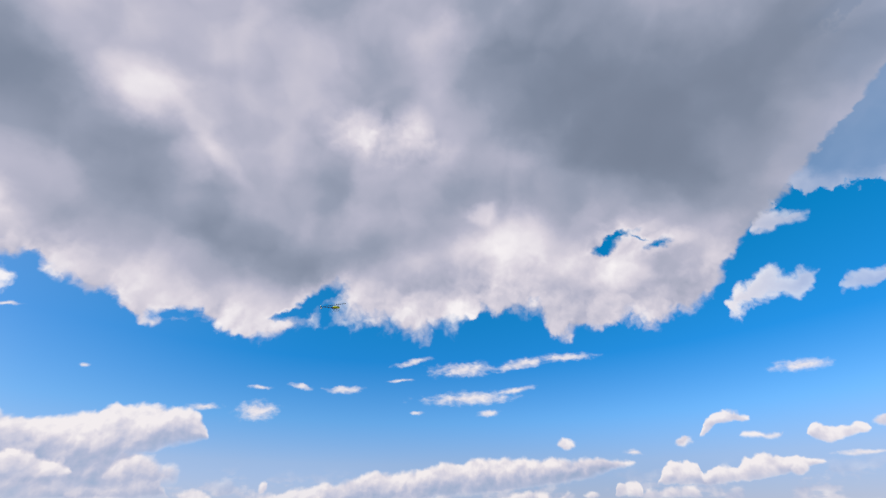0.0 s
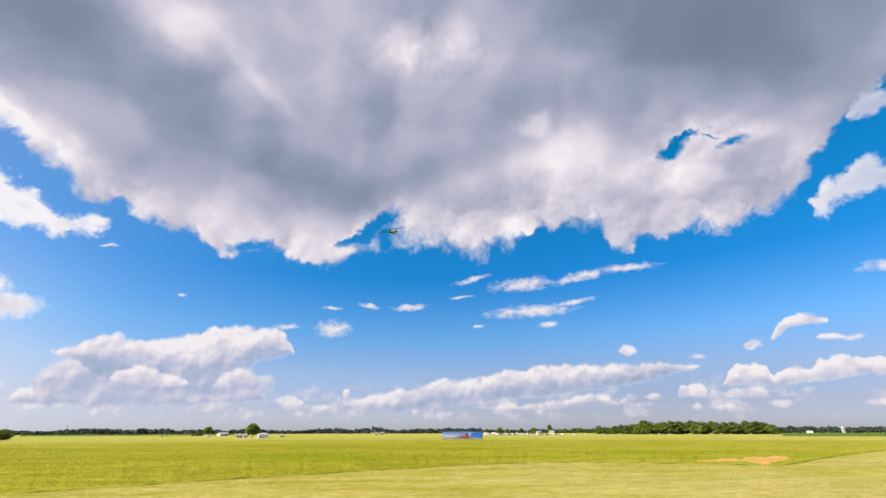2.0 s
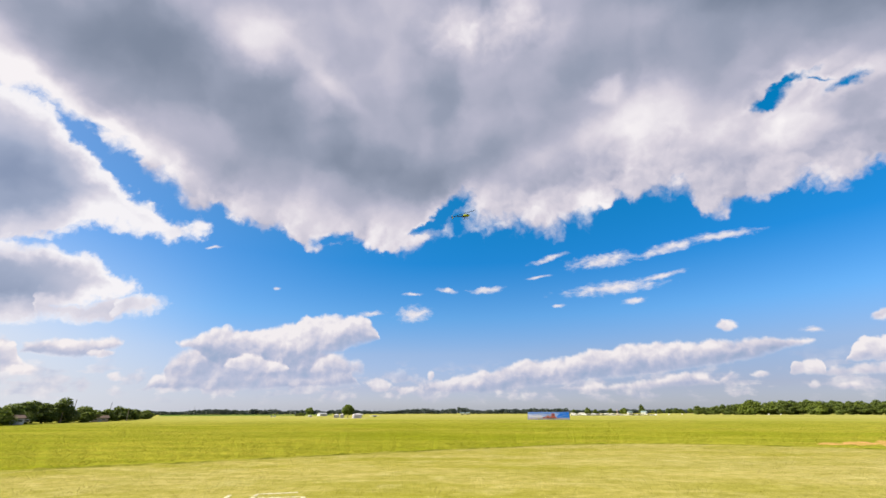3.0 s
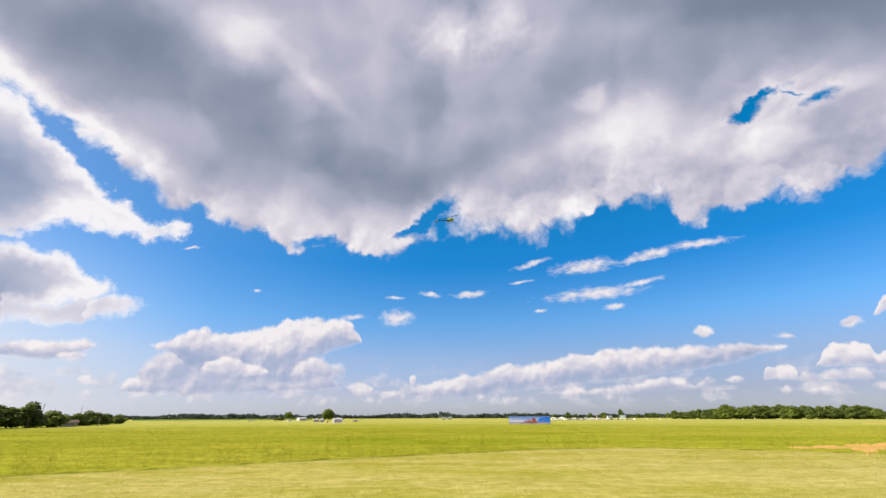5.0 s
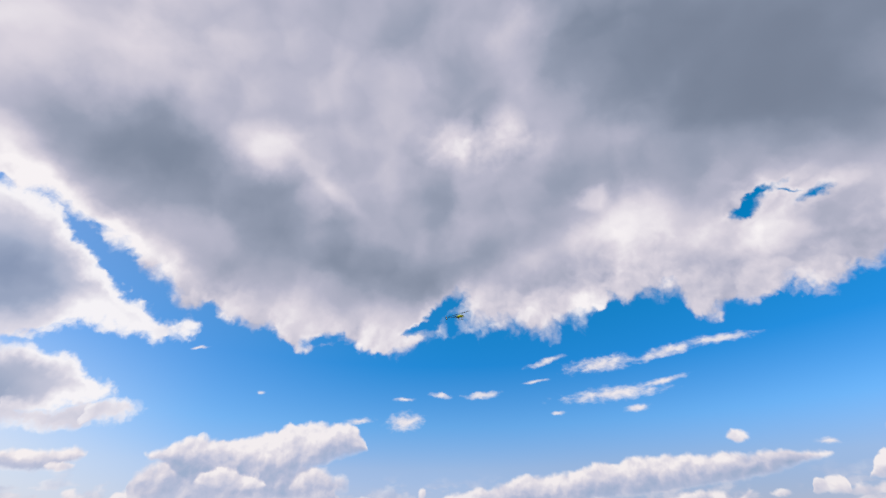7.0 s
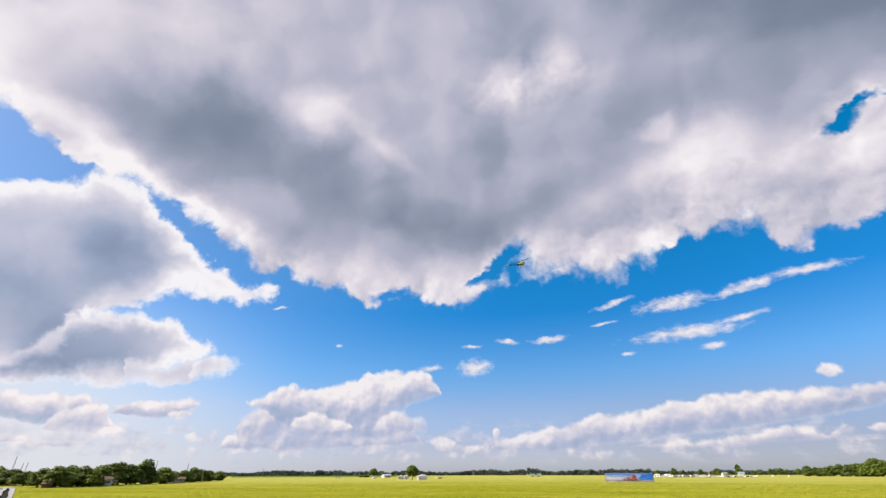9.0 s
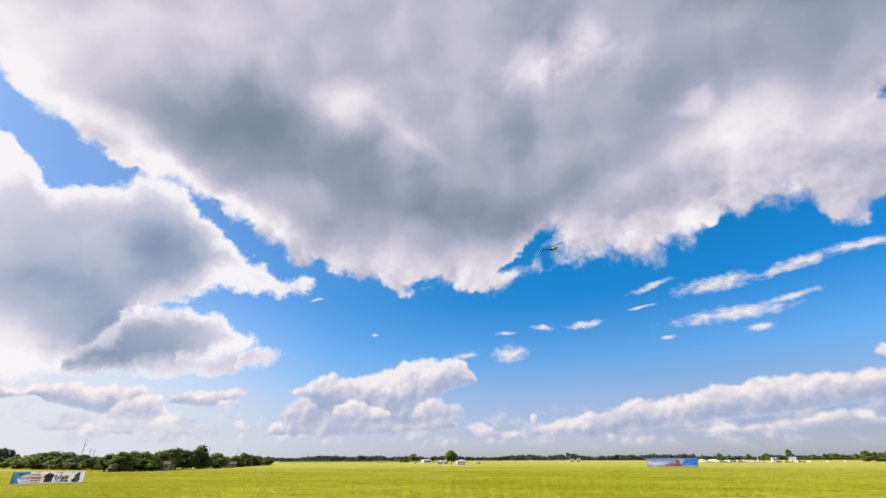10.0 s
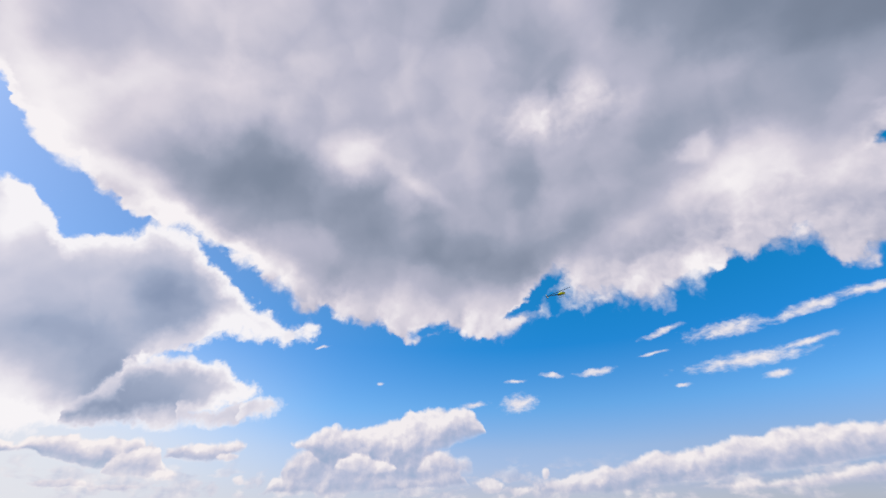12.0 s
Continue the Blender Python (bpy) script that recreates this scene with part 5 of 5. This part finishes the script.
def tent(az, d, w, depth, wall, top, label, turn=0.0):
    """A frame tent: four legs, a hipped canvas roof with a valance, and side cloths at the back and one end."""
    t = thing("tent", facing(az, d, turn), label, "tent", "tents by the lone tree")
    for x in (-w / 2, w / 2):
        for y in (-depth / 2, depth / 2):
            part("leg", rod(bmesh.new(), (x, y, -0.1), (x, y, wall), 0.04), m_steel, t)
    bm = bmesh.new()
    base_ring = [bm.verts.new((x * w / 2 * 1.03, y * depth / 2 * 1.03, wall)) for x, y in ((-1, -1), (1, -1), (1, 1), (-1, 1))]
    low_ring = [bm.verts.new((x * w / 2 * 1.03, y * depth / 2 * 1.03, wall - 0.25)) for x, y in ((-1, -1), (1, -1), (1, 1), (-1, 1))]
    mid_ring = [bm.verts.new((x * w / 4, y * depth / 4, wall + (top - wall) * 0.62)) for x, y in ((-1, -1), (1, -1), (1, 1), (-1, 1))]
    peak = bm.verts.new((0, 0, top))
    for i in range(4):
        j = (i + 1) % 4
        bm.faces.new((low_ring[i], low_ring[j], base_ring[j], base_ring[i]))
        bm.faces.new((base_ring[i], base_ring[j], mid_ring[j], mid_ring[i]))
        bm.faces.new((mid_ring[i], mid_ring[j], peak))
    bmesh.ops.recalc_face_normals(bm, faces=bm.faces)
    part("roof", bm, m_canvas, t)
    part("back_cloth", box(bmesh.new(), (-w / 2, depth / 2 - 0.02, 0.03), (w / 2, depth / 2 + 0.02, wall - 0.05)), m_canvas, t)
    part("side_cloth", box(bmesh.new(), (-w / 2 - 0.02, -depth / 2, 0.03), (-w / 2 + 0.02, depth / 2, wall - 0.05)), m_canvas, t)
    part("front_cloth", box(bmesh.new(), (-w / 2, -depth / 2 - 0.02, 0.03), (-w * 0.12, -depth / 2 + 0.02, wall - 0.05)), m_canvas, t)
    return t


tent(-13.98, 246, 4.9, 4.2, 1.7, 2.55, "large white frame tent beside the lone tree", 12)
tent(-16.5, 274, 2.6, 2.6, 1.5, 2.1, "small white frame tent beside the lone tree", -8)
tent(-15.85, 272, 2.2, 2.4, 1.6, 2.3, "small white frame tent beside the lone tree", 5)


def shelter(az, d, label):
    t = thing("shelter", facing(az, d, 10), label, "shelter", "open shelters")
    for x in (-1.9, 1.9):
        for y in (-1.6, 1.6):
            part("post", rod(bmesh.new(), (x, y, -0.1), (x, y, 1.75), 0.09), m_white, t)
    part("roof", gable(4.2, 3.6, 1.75, 0.75), m_teal_roof, t)
    part("bench", box(bmesh.new(), (-1.5, -0.4, 0.0), (1.5, 0.4, 0.75), 0.05), m_wood, t)


shelter(-1.25, 500, "open shelter with a green roof on white posts")
shelter(-0.55, 505, "open shelter with a green roof on white posts")


def trailer(az, d, w, label, turn=0.0):
    """A low flat trailer: deck, rails, drawbar and wheels."""
    t = thing("trailer", facing(az, d, turn), label, "trailer")
    part("deck", box(bmesh.new(), (-w / 2, -1.1, 0.55), (w / 2, 1.1, 0.75), 0.03), m_white, t)
    part("load", box(bmesh.new(), (-w * 0.35, -0.9, 0.75), (w * 0.2, 0.9, 1.15), 0.1), m_canvas, t)
    part("drawbar", rod(bmesh.new(), (w / 2, 0, 0.6), (w / 2 + 1.2, 0, 0.45), 0.05), m_steel, t)
    for x in (-0.5, 0.5):
        for y in (-1.0, 1.0):
            part("wheel", rod(bmesh.new(), (x, y - 0.1, 0.33), (x, y + 0.1, 0.33), 0.33, n=16), m_rubber, t)


trailer(-11.95, 298, 5.6, "low white flat trailer parked on the grass", 6)
trailer(-19.55, 330, 2.6, "low white flat trailer parked on the grass", 30)


# ---------------------------------------------------------------- parked vehicles
def camper(w, h, paint, label):
    """A boxy camper van or caravan seen from its side, nose at +x."""
    v = thing("camper", pose(0, 0, 0), label, "camper", "parked vehicles")
    part("body", box(bmesh.new(), (-w / 2, -1.15, 0.45), (w / 2 - 1.2, 1.15, h), 0.18), paint, v)
    part("cab", box(bmesh.new(), (w / 2 - 1.25, -1.05, 0.45), (w / 2, 1.05, min(h, 2.1)), 0.25), paint, v)
    for x in (-w * 0.3, 0.0, w * 0.22):
        part("window", box(bmesh.new(), (x - 0.62, -1.17, h * 0.48), (x + 0.62, -1.13, h * 0.78), 0.02), m_glass, v)
    part("windscreen", box(bmesh.new(), (w / 2 - 0.3, -0.9, 1.35), (w / 2 + 0.02, 0.9, 1.9), 0.05), m_glass, v)
    for x in (-w * 0.28, w * 0.32):
        for y in (-1.0, 1.0):
            part("wheel", rod(bmesh.new(), (x, y - 0.12, 0.36), (x, y + 0.12, 0.36), 0.36, n=14), m_rubber, v)
    return v


def car(paint, label):
    """A saloon or estate car, nose at +x."""
    v = thing("car", pose(0, 0, 0), label, "car", "parked vehicles")
    bm = bmesh.new()
    side = [(-2.2, 0.35), (2.2, 0.35), (2.25, 0.75), (1.3, 0.95), (0.7, 1.42), (-1.3, 1.45), (-2.1, 1.0), (-2.25, 0.7)]
    a = [bm.verts.new((x, -0.85, z)) for x, z in side]
    c = [bm.verts.new((x, 0.85, z)) for x, z in side]
    bm.faces.new(a)
    bm.faces.new(c[::-1])
    for i in range(len(side)):
        j = (i + 1) % len(side)
        bm.faces.new((a[i], c[i], c[j], a[j]))
    bmesh.ops.bevel(bm, geom=list(bm.edges), offset=0.06, segments=2, affect="EDGES")
    bmesh.ops.recalc_face_normals(bm, faces=bm.faces)
    part("body", bm, paint, v)
    part("side_window", box(bmesh.new(), (-1.1, -0.88, 0.98), (0.55, -0.84, 1.34), 0.01), m_glass, v)
    part("side_window", box(bmesh.new(), (-1.1, 0.84, 0.98), (0.55, 0.88, 1.34), 0.01), m_glass, v)
    for x in (-1.35, 1.35):
        for y in (-0.8, 0.8):
            part("wheel", rod(bmesh.new(), (x, y - 0.1, 0.33), (x, y + 0.1, 0.33), 0.33, n=14), m_rubber, v)
    return v


m_red = plain("dark_red_paint", (0.30, 0.04, 0.03), 0.3)
protos = [camper(6.0, 2.6, m_white, "white camper in the parked row"), camper(7.4, 2.75, m_white, "long white camper in the parked row"),
          car(m_white, "white car in the parked row"), car(m_silver, "silver car in the parked row"), car(m_red, "dark red car in the parked row"),
          car(m_black, "black car in the parked row")]
placed = set()
rnd = np.random.default_rng(3)
a = 11.95
order = [2, 0, 2, 2, 3, 2, 0, 2, 3, 1, 2, 2, 3, 0, 2, 5, 2, 3, 0, 2, 2, 1, 2, 4, 3, 2, 0, 2, 5, 2, 1, 3, 2, 2, 0, 2, 3, 2, 4, 2, 1, 2, 3, 2, 2, 0, 5, 3, 2, 5, 2, 3, 2, 5, 3, 2]
for k, which in enumerate(order):
    m = facing(a, 405 + rnd.uniform(-14, 26), rnd.uniform(-35, 35)) @ Matrix.Diagonal((0.76, 0.76, 0.76, 1))
    if which in placed:
        copy_thing(protos[which], m)
    else:
        placed.add(which)
        protos[which].matrix_world = m
    a += math.degrees((6.6 if which == 1 else 5.4 if which == 0 else 4.0) * rnd.uniform(0.14, 0.27) * (1.0 if a < 17.2 else 2.2) / 395)


# ---------------------------------------------------------------- poles, masts, silo, markers
def utility_pole(az, d, h, label, arms=True):
    t = thing("utility_pole", facing(az, d), label, "pole", "utility poles")
    part("shaft", rod(bmesh.new(), (0, 0, -0.5), (0, 0, h), 0.10, 0.07), m_wood, t)
    if arms:
        part("crossarm", box(bmesh.new(), (-0.9, -0.06, h - 0.7), (0.9, 0.06, h - 0.55), 0.01), m_wood, t)
        for x in (-0.8, 0.0, 0.8):
            part("insulator", rod(bmesh.new(), (x, 0, h - 0.55), (x, 0, h - 0.35), 0.05, 0.03), m_white, t)
    return t


utility_pole(-41.95, 181, 4.1, "weathered wooden pole before the trees", False)
utility_pole(-37.75, 205, 4.5, "weathered wooden pole before the trees", False)
utility_pole(-42.15, 182, 6.7, "tall weathered wooden pole beside a tall tree", False)
utility_pole(-42.95, 172, 2.9, "short pale leaning post before the trees", False)
utility_pole(24.62, 600, 3.6, "white post beside a small tree", False)


def mast(az, d, h, label):
    """A slim lattice mast on three legs."""
    t = thing("radio_mast", facing(az, d), label, "mast", "lattice masts")
    feet = [Vector((math.cos(a), math.sin(a), 0)) for a in (math.pi / 2, math.pi * 7 / 6, math.pi * 11 / 6)]
    for f in feet:
        part("leg", rod(bmesh.new(), f * 0.7, f * 0.22 + Vector((0, 0, h)), 0.10, 0.06, 5), m_steel, t)
    n = int(h / 1.6)
    for i in range(1, n):
        z0, z1 = h * i / n, h * (i + 1) / n
        r0, r1 = 0.7 - 0.48 * z0 / h, 0.7 - 0.48 * z1 / h
        bm = bmesh.new()
        for k in range(3):
            rod(bm, feet[k] * r0 + Vector((0, 0, z0)), feet[(k + 1) % 3] * r1 + Vector((0, 0, z1)), 0.045, n=4)
        part("bracing", bm, m_steel, t)
    part("aerial", rod(bmesh.new(), (0, 0, h - 0.2), (0, 0, h + 2.0), 0.05, 0.03, 5), m_steel, t)


grey_mast = "thin grey lattice mast far behind the trees"
mast(-53.1, 560, 17.0, grey_mast)
mast(-52.5, 640, 13.5, grey_mast)
mast(-52.2, 660, 14.0, grey_mast)
mast(-39.3, 600, 13.0, grey_mast)
mast(-31.85, 880, 12.0, grey_mast)
mast(-30.6, 900, 9.0, grey_mast)
mast(-21.3, 700, 8.5, grey_mast)
mast(-21.75, 720, 7.5, grey_mast)


def silo(az, d, r, h, label, m_white=m_white):
    s = thing("silo", facing(az, d), label, "silo")
    bm = bmesh.new()
    bmesh.ops.create_cone(bm, cap_ends=True, segments=28, radius1=r, radius2=r * 0.98, depth=h - r * 0.6, matrix=Matrix.Translation((0, 0, (h - r * 0.6) / 2)))
    part("barrel", bm, m_white, s)
    bm = bmesh.new()
    bmesh.ops.create_uvsphere(bm, u_segments=24, v_segments=10, radius=r, matrix=Matrix.Translation((0, 0, h - r * 0.6)) @ Matrix.Diagonal((1, 1, 0.6, 1)))
    bmesh.ops.bisect_plane(bm, geom=bm.verts[:] + bm.edges[:] + bm.faces[:], plane_co=(0, 0, h - r * 0.6), plane_no=(0, 0, 1), clear_inner=True)
    part("dome", bm, m_white, s)
    for k in range(1, 6):
        bm = bmesh.new()
        bmesh.ops.create_cone(bm, cap_ends=True, segments=28, radius1=r * 1.012, radius2=r * 1.012, depth=0.12, matrix=Matrix.Translation((0, 0, (h - r * 0.6) * k / 6)))
        part("hoop", bm, m_steel, s)


silo(47.2, 880, 2.4, 8.6, "white domed silo before the far woods", m_canvas)
silo(16.95, 560, 0.55, 5.2, "slender faded brick tower behind the parked vehicles", m_pink_brick)


def marker(az, d, h, w):
    t = thing("marker_board", facing(az, d), "small white marker board standing on the grass", "marker", "white field markers")
    part("board", box(bmesh.new(), (-w / 2, -0.03, h * 0.3), (w / 2, 0.03, h), 0.01), m_white, t)
    for x in (-w * 0.35, w * 0.35):
        part("leg", rod(bmesh.new(), (x, 0, -0.1), (x, 0, h * 0.35), 0.03), m_white, t)


for az, d, h, w in ((-23.85, 300, 1.1, 1.0), (-23.5, 302, 1.1, 1.0), (21.0, 470, 1.0, 1.6), (22.3, 470, 1.0, 1.4), (23.6, 470, 1.3, 1.0), (31.4, 480, 0.9, 0.9), (32.4, 480, 0.9, 0.8)):
    marker(az, d, h, w)
